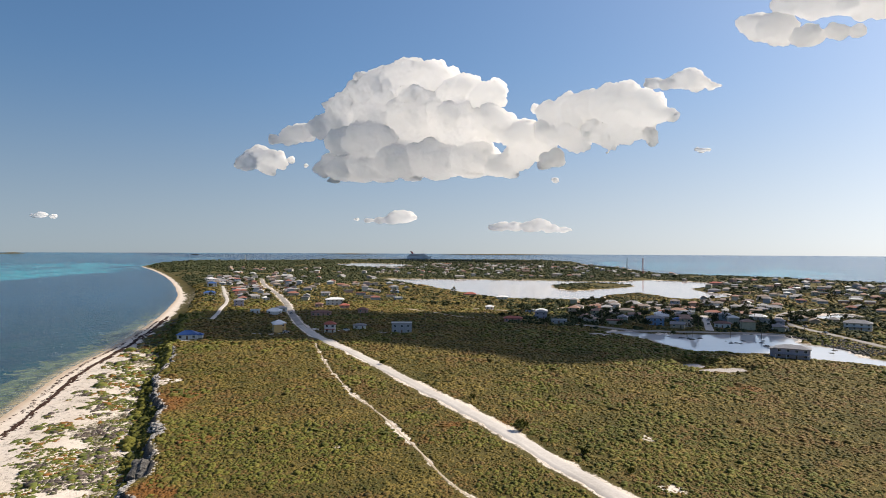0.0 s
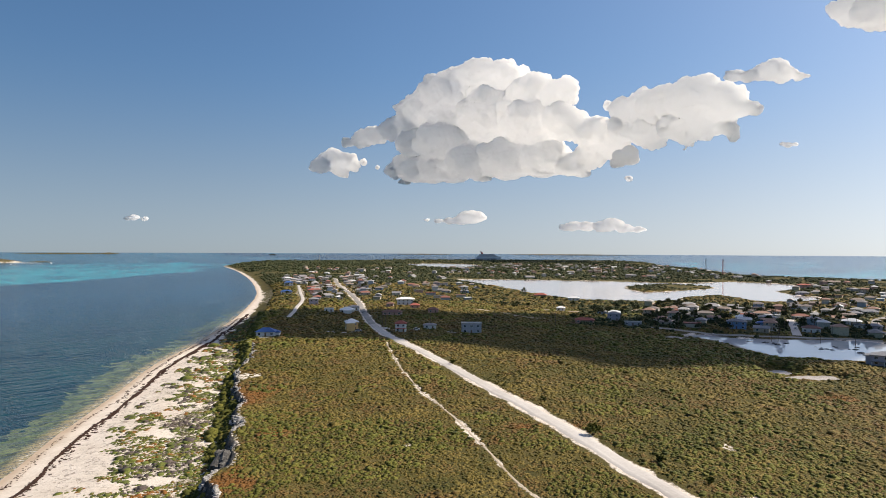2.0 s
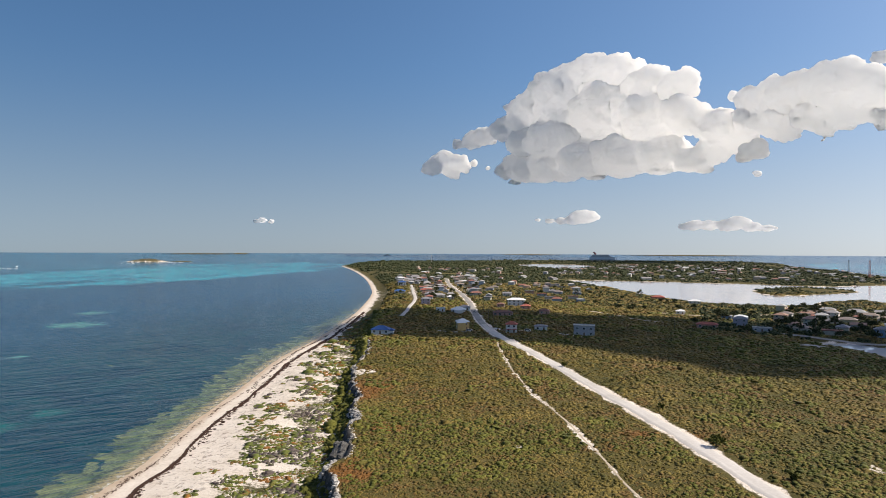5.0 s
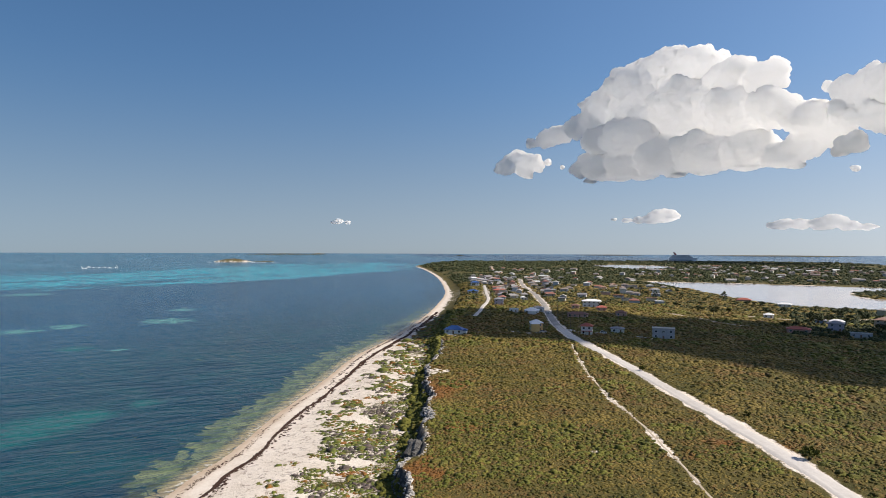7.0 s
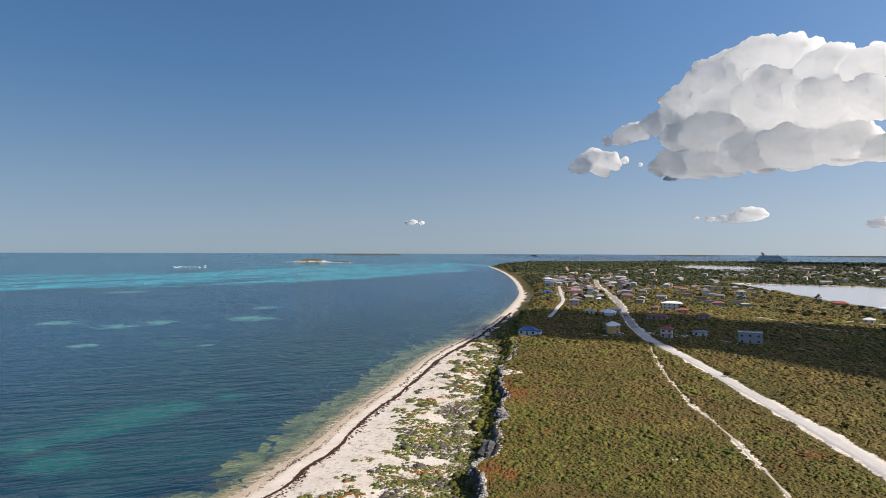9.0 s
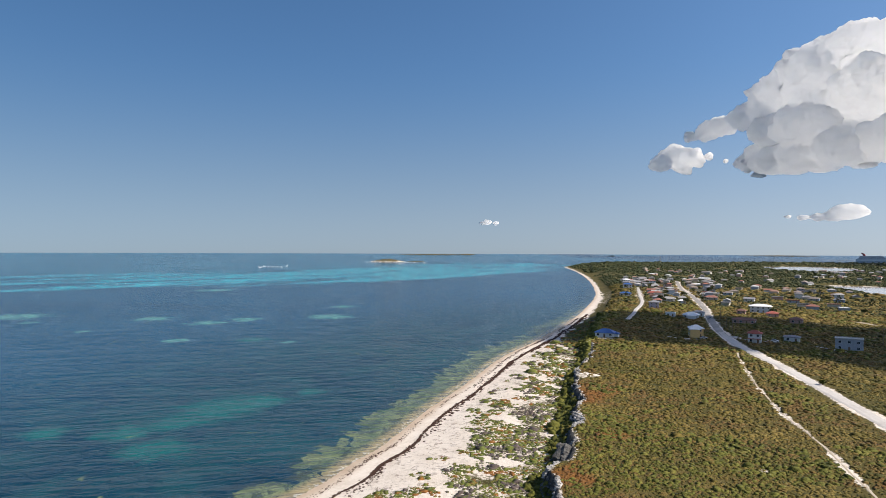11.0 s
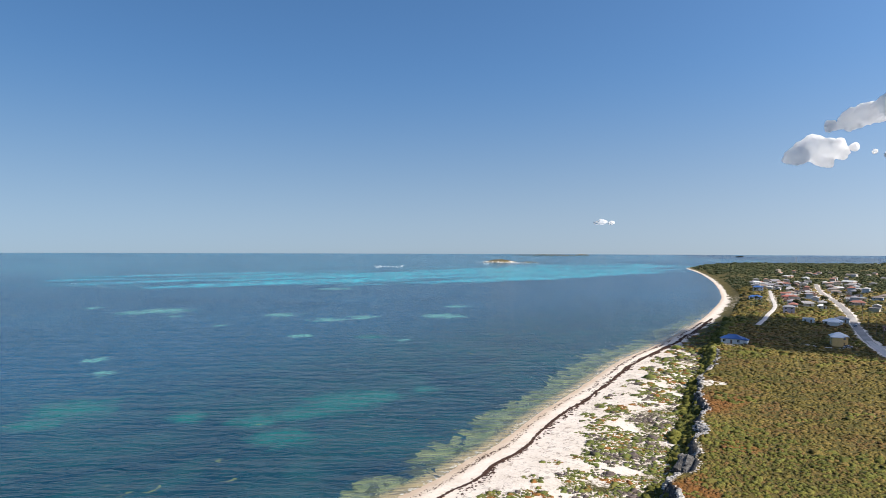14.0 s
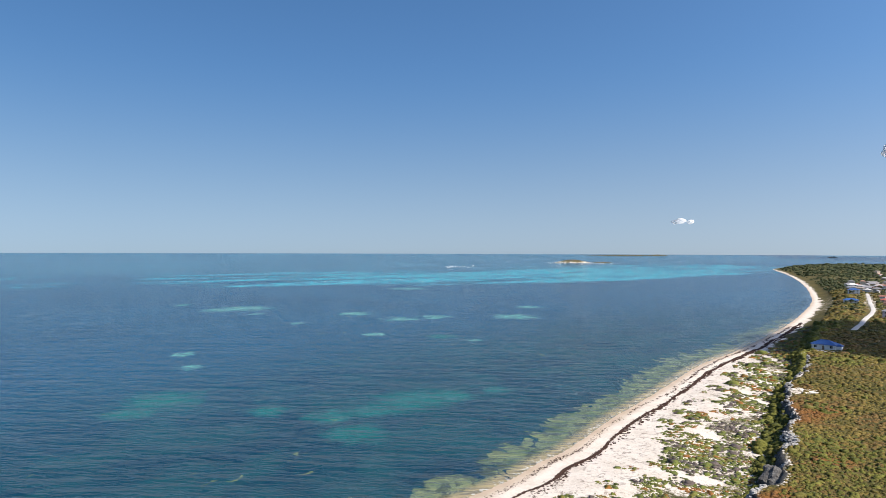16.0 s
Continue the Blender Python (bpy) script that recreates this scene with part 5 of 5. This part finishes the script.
# stones strewn over the cliff's rim and foot
n = 16000
base = pts[pick.integers(len(pts), size=n)]
sx2, sy2 = base[:, 0] + pick.uniform(-12, 14, n), base[:, 1] + pick.uniform(-6, 6, n)
sz2, sm2 = terrain(sx2, sy2)
ok = (sm2["cliff"] > -0.6) & (sm2["cliff"] < 3.0 * fbm(sx2, sy2, 9, 3, 37)) & (fbm(sx2, sy2, 6, 2, 38) > 0.45)
stones = tufts("cliff_stones", sx2[ok], sy2[ok], sz2[ok], pick.uniform(0.25, 0.65, ok.sum()), PALE_ROCK, np.zeros(ok.sum()), 33, 0.8)
tagged(stones, "pale weathered limestone stones along the cliff rim", "stones", kind="stuff")


def shore_line(off, y0, y1):
    """A line at a distance inland of the water's edge."""
    p = [q for q in COAST if y0 <= q[1] <= y1]
    out = []
    for i in range(len(p)):
        a, b = Vector(p[max(0, i - 1)]), Vector(p[min(len(p) - 1, i + 1)])
        d = (b - a).normalized()
        out.append((p[i][0] + d.y * off, p[i][1] - d.x * off))
    return out


def wrack(off, width, n, size, seed, label, y1=900):
    """Heaps of dry seaweed strewn along the tide line."""
    rng = np.random.default_rng(seed)
    p = np.array(shore_line(off, 60, y1))
    seg = rng.integers(len(p) - 1, size=n)
    u = rng.random(n)
    c = p[seg] * (1 - u)[:, None] + p[seg + 1] * u[:, None]
    d = p[seg + 1] - p[seg]
    d /= np.linalg.norm(d, axis=1)[:, None]
    wander = (fbm(c[:, 0], c[:, 1], 25, 3, seed) - 0.5) * 5
    o = rng.normal(0, width, n) + wander
    x, y = c[:, 0] + d[:, 1] * o, c[:, 1] - d[:, 0] * o
    r = np.hypot(x, y)
    keep = rng.random(n) < np.clip(1.2 * fbm(x, y, 14, 3, seed + 3), 0.3, 1)
    x, y, r = x[keep], y[keep], r[keep]
    z = terrain(x, y)[0]
    ob = tufts("seaweed_line", x, y, z - 0.02, size * np.clip(r / 170, 0.8, 3) * rng.uniform(0.5, 1.4, len(x)), WRACK, np.zeros(len(x)), seed, 0.3)
    return tagged(ob, label, "seaweed", kind="stuff")


wrack(9.0, 0.22, 6500, 0.36, 41, "dark brown bank of dry seaweed along the tide line", 560)
wrack(10.2, 0.9, 1200, 0.4, 42, "loose dry seaweed beside the tide line", 500)
wrack(3.5, 0.5, 1500, 0.25, 43, "thin reddish seaweed line near the water", 500)

# lone bushes beside the road
for x, y, s in ((22.5, 175, 1.0), (36, 156.5, 0.62), (10.5, 213, 0.6), (43.5, 142, 0.5), (-27, 277, 0.7)):
    r2 = random.Random(int(x * 7 + y))
    root = new("roadside_bush")
    bm = bmesh.new()
    tops, sizes = [], []
    for k in range(9):
        a = k * 0.7 + r2.uniform(-0.3, 0.3)
        e = Vector((math.cos(a) * r2.uniform(0.5, 1.5), math.sin(a) * r2.uniform(0.5, 1.5), r2.uniform(0.9, 2.9)))
        limb(bm, Vector((0, 0, -0.3)), e, 0.06, 0.02, 5)
        tops.append(e), sizes.append(r2.uniform(0.6, 0.95))
    part("stems", bm, BARK, root)
    v, q = leaves(tops, sizes, 60, 0.34, int(y), -0.3)
    crown = from_grid("crown", v, q, BUSH, False)
    crown.parent = root
    root.matrix_basis = on_ground(x, y, r2.uniform(0, 360)) @ Matrix.Scale(s, 4)
    tagged(root, "upright grey-green bush at the edge of the white road", "bush", "roadside bushes")


# utility poles with their wires
def pole(x, y, turn, h=9.5):
    root = new("utility_pole")
    bm = bmesh.new()
    limb(bm, Vector((0, 0, -0.8)), Vector((0, 0, h)), 0.16, 0.10, 8)
    part("shaft", bm, TIMBER, root)
    part("crossarm", boxes((-1.1, -0.17, h - 0.75, 1.1, -0.08, h - 0.6)), TIMBER, root)
    for k in (-0.95, 0, 0.95):
        part("insulator", boxes((k - 0.05, -0.17, h - 0.596, k + 0.05, -0.08, h - 0.4)), TRIM, root)
    root.matrix_basis = on_ground(x, y, turn)
    return tagged(root, "weathered timber utility pole with crossarm", "utility pole", "utility poles")


def wires(a, b, h):
    for off in (-0.95, 0.95):
        d = (Vector(b) - Vector(a)).normalized()
        sid = Vector((d.y, -d.x))
        pa, pb = Vector(a) + sid * off, Vector(b) + sid * off
        bm = bmesh.new()
        za, zb = height(*a) + h - 0.42, height(*b) + h - 0.42
        last = None
        for k in range(9):
            u = k / 8
            p = pa.lerp(pb, u)
            q = Vector((p.x, p.y, za + (zb - za) * u - 3.2 * u * (1 - u)))
            if last is not None:
                limb(bm, last, q, 0.018, 0.018, 4)
            last = q
        tagged(part("overhead_wire", bm, RUBBER, None), "thin dark overhead wire between utility poles", "wire", "overhead wires")


ROWS = [[(-86, 413), (-100, 452), (-114, 496), (-130, 548), (-148, 604), (-170, 668), (-196, 744)], [(-88, 413), (-56, 420), (-12, 424), (30, 440)],
        [(120, 465), (152, 449), (186, 448), (216, 446)]]
for row in ROWS:
    for k, (x, y) in enumerate(row):
        a, b = row[max(0, k - 1)], row[min(len(row) - 1, k + 1)]
        pole(x, y, math.degrees(math.atan2(b[1] - a[1], b[0] - a[0])) + 90)
    for a, b in zip(row[:-1], row[1:]):
        wires(a, b, 9.5)


def mast(x, y, h, wide, material, label, top=0.35):
    """A lattice mast: three legs, rings and braces."""
    root = new("radio_mast")
    z0 = height(x, y)
    legs = []
    for k in range(3):
        a = k * 2.0944
        c, s = math.cos(a), math.sin(a)
        bm = bmesh.new()
        limb(bm, Vector((c * wide, s * wide, -0.5)), Vector((c * wide * top, s * wide * top, h)), 0.3, 0.22, 5)
        part("leg", bm, material, root)
        legs.append((c, s))
    steps = int(h / 5)
    bm = bmesh.new()
    for i in range(steps):
        u0, u1 = i / steps, (i + 1) / steps
        w0, w1 = wide * (1 - (1 - top) * u0), wide * (1 - (1 - top) * u1)
        for k in range(3):
            (c0, s0), (c1, s1) = legs[k], legs[(k + 1) % 3]
            limb(bm, Vector((c0 * w0, s0 * w0, h * u0)), Vector((c1 * w1, s1 * w1, h * u1)), 0.13, 0.13, 4)
            limb(bm, Vector((c0 * w1, s0 * w1, h * u1)), Vector((c1 * w1, s1 * w1, h * u1)), 0.13, 0.13, 4)
    part("lattice", bm, material, root)
    for k in range(3):
        part("antenna", boxes((wide * 0.5 * math.cos(k * 2) - 0.5, wide * 0.5 * math.sin(k * 2) - 0.5, h * 0.88, wide * 0.5 * math.cos(k * 2) + 0.5, wide * 0.5 * math.sin(k * 2) + 0.5, h * 0.97)), STEEL, root)
    root.location = (x, y, z0)
    return tagged(root, label, "radio mast")


mast(503, 1551, 41, 2.2, RED_STEEL, "tall dark red lattice radio mast in the far town", 0.8)
mast(579, 1939, 38, 2.6, STEEL, "grey lattice radio mast in the far town", 0.5)
mast(-908, 2833, 30, 2.6, STEEL, "lone dark lattice tower on the far headland", 0.7)


def hull(bm, length, beam, z0, z1, rake):
    stations = 14
    rings = []
    for i in range(stations + 1):
        u = i / stations
        x = (u - 0.5) * length
        w = beam / 2 * min(1.0, 0.25 + 3.2 * (1 - u)) * min(1, 0.8 + u * 2)
        rings.append([bm.verts.new((x, -w * 0.8, z0)), bm.verts.new((x + rake * u, -w, z1)), bm.verts.new((x + rake * u, w, z1)), bm.verts.new((x, w * 0.8, z0))])
    for a, b in zip(rings[:-1], rings[1:]):
        for k in range(4):
            bm.faces.new((a[k], b[k], b[(k + 1) % 4], a[(k + 1) % 4]))
    bm.faces.new(rings[0])
    bm.faces.new(rings[-1][::-1])


ship = new("cruise_ship")
bm = bmesh.new()
hull(bm, 150, 24, -3, 9, 6)
part("hull", bm, TRIM, ship)
for k in range(5):
    part("deck", boxes((-66 + 2 * k, -11 + 0.3 * k, 9.01 + 3.2 * k, 56 - 4.5 * k, 11 - 0.3 * k, 12.0 + 3.2 * k)), WHITE_WALL, ship)
    part("window_band", boxes((-64 + 2 * k, -11.15 + 0.3 * k, 10.2 + 3.2 * k, 54 - 4.5 * k, 11.15 - 0.3 * k, 11.4 + 3.2 * k)), STEEL, ship)
bm = bmesh.new()
limb(bm, Vector((-38, 0, 25)), Vector((-44, 0, 36)), 6, 5, 10)
limb(bm, Vector((-44, 0, 36)), Vector((-52, 0, 39)), 5, 2, 10)
part("funnel", bm, RED_STEEL, ship, "dark red winged funnel")
part("bridge_mast", boxes((28, -0.8, 22, 30, 0.8, 32)), TRIM, ship)
ship.matrix_basis = pose(math.sin(radians(-2.25)) * 3850, math.cos(radians(-2.25)) * 3850, 16.8, 0, 0, 2)
tagged(ship, "large white cruise ship moored at the far shore", "ship")


def islet(name, label, az, r, length, depth, h, material, seed, pale=None):
    """A low island off the coast."""
    a = radians(az)
    cx, cy = math.sin(a) * r, math.cos(a) * r
    u, v = np.meshgrid(np.linspace(-1.1, 1.1, 60), np.linspace(-1.1, 1.1, 24))
    d = np.hypot(u, v)
    bump = fbm(u * 3 + seed, v * 3, 1, 4, seed)
    z = h * np.clip(1 - d ** 1.6, -0.15, 1) * (0.45 + 1.0 * bump)
    lx, ly = u * length / 2, v * depth / 2
    x = cx + lx * math.cos(a) + ly * math.sin(a)
    y = cy - lx * math.sin(a) + ly * math.cos(a)
    i, j = np.meshgrid(np.arange(23), np.arange(59), indexing="ij")
    q = np.stack([i * 60 + j, i * 60 + j + 1, (i + 1) * 60 + j + 1, (i + 1) * 60 + j], -1).reshape(-1, 4)
    ob = from_grid(name, np.stack([x.ravel(), y.ravel(), (z + bulge(x, y)).ravel()], 1), q, material, True,
                   {"sand": ((step(0.75, 0.2, z / h) * 0.42 + (bump - 0.5)) * (h > 10)).ravel(), "rock": (step(0.1, 0.5, z / h) * 0.5).ravel()})
    return tagged(ob, label, "island", kind="structure")


islet("rocky_islet", "small rocky islet with pale cliffs and scrub", -42.3, 3050, 175, 90, 14, GROUND, 3)
islet("low_islet", "thin low spit of rock beside the islet", -39.7, 3060, 100, 50, 4, GROUND, 5)
islet("far_island", "far dark low island on the horizon", -38.0, 4650, 560, 100, 5, GROUND, 6)
islet("far_island", "far dark low island on the horizon", -21.9, 4500, 60, 40, 5, GROUND, 8)
islet("far_island", "far dark low island on the horizon", -34.9, 4700, 130, 60, 6, GROUND, 9)
islet("far_island", "far dark low shore on the horizon", -8.5, 4750, 520, 80, 4, GROUND, 10)
islet("far_island", "far dark low shore on the horizon", 5.2, 4750, 980, 80, 5, GROUND, 11)


# surf on the reef
def surf(name, az0, az1, r, n, seed, size):
    rng = np.random.default_rng(seed)
    a = np.radians(rng.uniform(az0, az1, n))
    rr_ = r + rng.normal(0, r * 0.03, n)
    x, y = np.sin(a) * rr_, np.cos(a) * rr_
    keep_ = fbm(x, y, 50, 3, seed) > 0.5
    ob = tufts(name, x[keep_], y[keep_], bulge(x[keep_], y[keep_]), rng.uniform(0.4, 1.0, keep_.sum()) * size, TRIM, np.zeros(keep_.sum()), seed, 0.3)
    return tagged(ob, "white surf breaking on the outer reef", "surf", kind="stuff")


surf("surf", -54, -51.2, 2320, 34, 51, 4.5)
surf("surf", -44.5, -38.5, 2960, 160, 52, 3.5)
surf("surf", -88, -56, 1180, 40, 53, 1.1)

# rocks and posts in the shallow pond
for k in range(26):
    r3 = random.Random(300 + k)
    x, y = r3.uniform(150, 236), 0
    y = 425 - (x - 150) * r3.uniform(0.3, 1.05)
    if not inside(PONDS["near"], np.array([x]), np.array([y]))[0]:
        continue
    bm = bmesh.new()
    s = r3.uniform(0.5, 1.6)
    lump(bm, (0, 0, 0), (s * 1.5, s, s * 0.45), r3)
    rock = part("pond_rock", bm, ROCK, None)
    rock.location = (x, y, 0.0)
    tagged(rock, "dark low rock standing in the still pond", "rock", "pond rocks")
for x, y in ((168, 424), (172, 424), (196, 420), (214, 414), (232, 366)):
    bm = bmesh.new()
    limb(bm, Vector((0, 0, -0.5)), Vector((0, 0, 6.5)), 0.14, 0.1, 6)
    post = part("pond_post", bm, TIMBER, None)
    post.location = (x, y, 0)
    tagged(post, "bare timber post standing in the pond", "post", "pond posts")
# rubble bank between the pond and the coast road
n = 1500
x = pick.uniform(232, 262, n)
y = pick.uniform(345, 425, n)
z, m = terrain(x, y)
ok = (m["pond"] < 0) & (line_distance(COAST_LINE, x, y)[0] > 5) & (x - 236 > (y - 430) * -0.02)
rubble = tufts("rubble_bank", x[ok], y[ok], z[ok], pick.uniform(0.4, 1.1, ok.sum()), ROCK, np.zeros(ok.sum()), 63, 0.7)
tagged(rubble, "bank of grey rubble beside the pond", "rubble", kind="stuff")


# parked cars
def car():
    root = new("car")
    bm = boxes((-2.1, -0.85, 0.32, 2.1, 0.85, 0.92))
    bmesh.ops.bevel(bm, geom=bm.edges[:], offset=0.16, segments=2, affect="EDGES")
    part("body", bm, CARPAINT, root)
    bm = bmesh.new()
    lo = [bm.verts.new(p) for p in ((-1.7, -0.78, 0.9), (1.0, -0.78, 0.9), (1.0, 0.78, 0.9), (-1.7, 0.78, 0.9))]
    hi = [bm.verts.new(p) for p in ((-1.2, -0.62, 1.45), (0.35, -0.62, 1.45), (0.35, 0.62, 1.45), (-1.2, 0.62, 1.45))]
    for k in range(4):
        bm.faces.new((lo[k], lo[(k + 1) % 4], hi[(k + 1) % 4], hi[k]))
    bm.faces.new(lo[::-1])
    part("windows", bm, GLASS, root)
    part("car_roof", boxes((-1.22, -0.64, 1.452, 0.37, 0.64, 1.5)), CARPAINT, root)
    for x in (-1.35, 1.3):
        for y in (-0.8, 0.8):
            bm = bmesh.new()
            bmesh.ops.create_cone(bm, cap_ends=True, segments=12, radius1=0.33, radius2=0.33, depth=0.22, matrix=Matrix.Translation((x, y, 0.33)) @ Matrix.Rotation(radians(90), 4, "X"))
            part("wheel", bm, RUBBER, root)
    return tagged(root, "parked car seen small beside the road", "car", "parked cars")


first = car()
spots = [(279, 500, 70), (276, 470, 95), (218, 505, 20), (222, 512, 20), (240, 448, 10), (246, 450, 10), (-122, 497, 110), (-62, 397, 5), (-96, 378, 40), (206, 478, 60), (268, 432, 95), (-208, 742, 110)]
for k, (x, y, turn) in enumerate(spots):
    if k:
        copy_thing(first, on_ground(x, y, turn, -0.2))
    else:
        first.matrix_basis = on_ground(x, y, turn, -0.2)
# paved yards of the nearest houses
for label, pts, w in (("pale yard lane beside a white house", [(-90, 408), (-80, 403), (-72, 400), (-58, 398)], 6), ("narrow pale drive in front of a yellow house", [(-118, 379), (-104, 376), (-90, 381)], 4),
                      ("pale builders' sand beside a grey building", [(-42, 394), (-36, 390), (-30, 384), (-20, 383)], 5), ("pale yard of a blue-roofed house", [(-158, 352), (-146, 345), (-134, 350)], 4)):
    ribbon("yard", curve_points(pts), w, SAND_ROAD, 0.14, label, "yard", ragged=0.3)

# ---- low scrub ----
def scatter(count, r0, r1, a0, a1, seed):
    """Points over a stretch of land, thinner with distance; plants further off stand for larger clumps."""
    rng = np.random.default_rng(seed)
    r = np.exp(rng.uniform(math.log(r0), math.log(r1), count))
    a = np.radians(rng.uniform(a0, a1, count))
    return np.sin(a) * r, np.cos(a) * r, r, rng


fx, fy, fr, frng = scatter(112000, 118, 1000, -36, 37, 5)
fz, fm = terrain(fx, fy)
thin = fbm(fx, fy, 16, 3, 61)
ok = ((fm["cliff"] > 1.2) | ((fy > 330) & (fm["shore"] > 23))) & (fm["shore"] > 20) & (fm["pond"] < -4) & (fm["flat"] < -1) & (frng.random(len(fx)) > fm["sand"] * 1.15) & (fm["road"] > 4.4 + frng.random(len(fx))) & (fm["path"] > 0.3 + 1.0 * frng.random(len(fx)))
for pts, w in ((DRIVE_LINE, 4.2), (TRACK_LINE, 2.6), (SAND_LINE, 3.6), (COAST_LINE, 4.6), (POND_LINE, 4.2), (STREET_LINE, 4.6)):
    ok &= line_distance(pts, fx, fy)[0] > w
for px, py, pr in PLOTS:
    ok &= (fx - px) ** 2 + (fy - py) ** 2 > pr * pr
fs = fr * 0.0028 * np.exp(frng.normal(0, 0.3, len(fx))) * (0.7 + 0.7 * thin)
scrub = tufts("scrub", fx[ok], fy[ok], fz[ok], fs[ok], SCRUB, fm["rust"][ok], 6, 0.37, 2, 5, True)
tagged(scrub, "dense low olive and rust coloured coastal scrub", "scrub", kind="stuff")

# taller green bushes in drifts
bx, by, br, brng = scatter(42000, 118, 800, -36, 37, 7)
bz, bmask = terrain(bx, by)
drift = 0.72 * fbm(bx, by, 34, 4, 71) + 0.28 * fbm(bx, by, 8, 3, 72) + 0.08 * step(-20, 60, bx - 0.1 * by) - 0.02
ok = (bmask["cliff"] > 2) & (bmask["pond"] < -4) & (bmask["flat"] < -2) & (bmask["sand"] < 0.5) & (bmask["road"] > 5.2) & (bmask["path"] > 1.4) & (drift > 0.535 + 0.05 * brng.random(len(bx)))
for px, py, pr in PLOTS:
    ok &= (bx - px) ** 2 + (by - py) ** 2 > pr * pr
for pts in (DRIVE_LINE, TRACK_LINE, SAND_LINE, COAST_LINE, POND_LINE, STREET_LINE):
    ok &= line_distance(pts, bx, by)[0] > 5
bushes = tufts("bushes", bx[ok], by[ok], bz[ok] + 0.1, np.clip(br[ok] * 0.0034, 0.3, 1.7) * np.exp(brng.normal(0, 0.33, ok.sum())), BUSH, bmask["rust"][ok] * 0, 8, 0.44, 2, 5, True)
tagged(bushes, "darker green rounded bushes in drifts", "bushes", kind="stuff")

# woods and gardens far off
wx, wy, wr, wrng = scatter(62000, 620, 3500, -27, 37, 9)
wz, wm = terrain(wx, wy)
ok = (wm["shore"] > 22) & (wm["cliff"] > -60) & (wm["pond"] < -5) & (wm["road"] > 6) & (fbm(wx, wy, 70, 4, 81) > 0.33 + 0.12 * wrng.random(len(wx)))
for pts in (DRIVE_LINE, SAND_LINE, COAST_LINE, POND_LINE, STREET_LINE):
    ok &= line_distance(pts, wx, wy)[0] > 6
for px, py, pr in PLOTS:
    ok &= (wx - px) ** 2 + (wy - py) ** 2 > pr * pr
woods = tufts("woods", wx[ok], wy[ok], wz[ok], np.clip(wr[ok] * 0.0018, 1.1, 4.5) * np.exp(wrng.normal(0, 0.3, ok.sum())), TREE_LEAF, wm["rust"][ok] * 0, 10, 0.7, 2, 5)
tagged(woods, "distant dark green thickets between the houses", "thicket", kind="stuff")

# thickets between the nearer houses and round the small pond
tx, ty, tr_, trng = scatter(11000, 440, 760, 6, 37, 19)
tz, tm = terrain(tx, ty)
ok = (tm["pond"] < -4) & (tm["flat"] < -3) & (tm["road"] > 6) & (fbm(tx, ty, 26, 4, 83) > 0.42 + 0.12 * trng.random(len(tx))) & ((tx - 60) * 0.3 + ty > 455)
for pts in (SAND_LINE, COAST_LINE, POND_LINE, STREET_LINE):
    ok &= line_distance(pts, tx, ty)[0] > 4.5
for px, py, pr in PLOTS:
    ok &= (tx - px) ** 2 + (ty - py) ** 2 > (pr * 0.8) ** 2
thicket = tufts("thicket", tx[ok], ty[ok], tz[ok], trng.uniform(0.8, 2.3, ok.sum()), TREE_LEAF, tm["rust"][ok] * 0, 20, 1.0, 3, 7)
tagged(thicket, "dark green garden thickets between the town houses", "thicket", kind="stuff")

# creeping plants, shrubs and boulders at the back of the beach
vx, vy, vr, vrng = scatter(60000, 108, 520, -52, -18, 15)
vz, vm = terrain(vx, vy)
clump = fbm(vx * 0.8 + vy * 0.25, vy, 7, 3, 91)
ok = (vm["shore"] > 16) & (vm["cliff"] < 0.5) & (vm["back"] * 1.05 + (clump - 0.5) * 1.7 > 0.45 + 0.14 * vrng.random(len(vx)))
foot = ok & (vm["cliff"] > -6) & (vm["cliff"] < -0.8) & (vrng.random(len(vx)) < 0.85)
low = ok & (vm["cliff"] < -5) & ~foot
creep = tufts("beach_creepers", vx[low], vy[low], vz[low] - 0.03, vr[low] * 0.0024 * np.exp(vrng.normal(0, 0.45, low.sum())), CREEPER, vm["rust"][low] * 0, 16, 0.4, 2, 6, True)
tagged(creep, "low green, purple and rust creepers on the sand", "creeper", kind="stuff")
shrub = tufts("cliff_foot_shrubs", vx[foot], vy[foot], vz[foot], vr[foot] * 0.0042 * np.exp(vrng.normal(0, 0.35, foot.sum())), BUSH, vm["rust"][foot] * 0, 17, 0.8, 3, 6, True)
tagged(shrub, "dark green shrubs at the foot of the limestone cliff", "shrubs", kind="stuff")
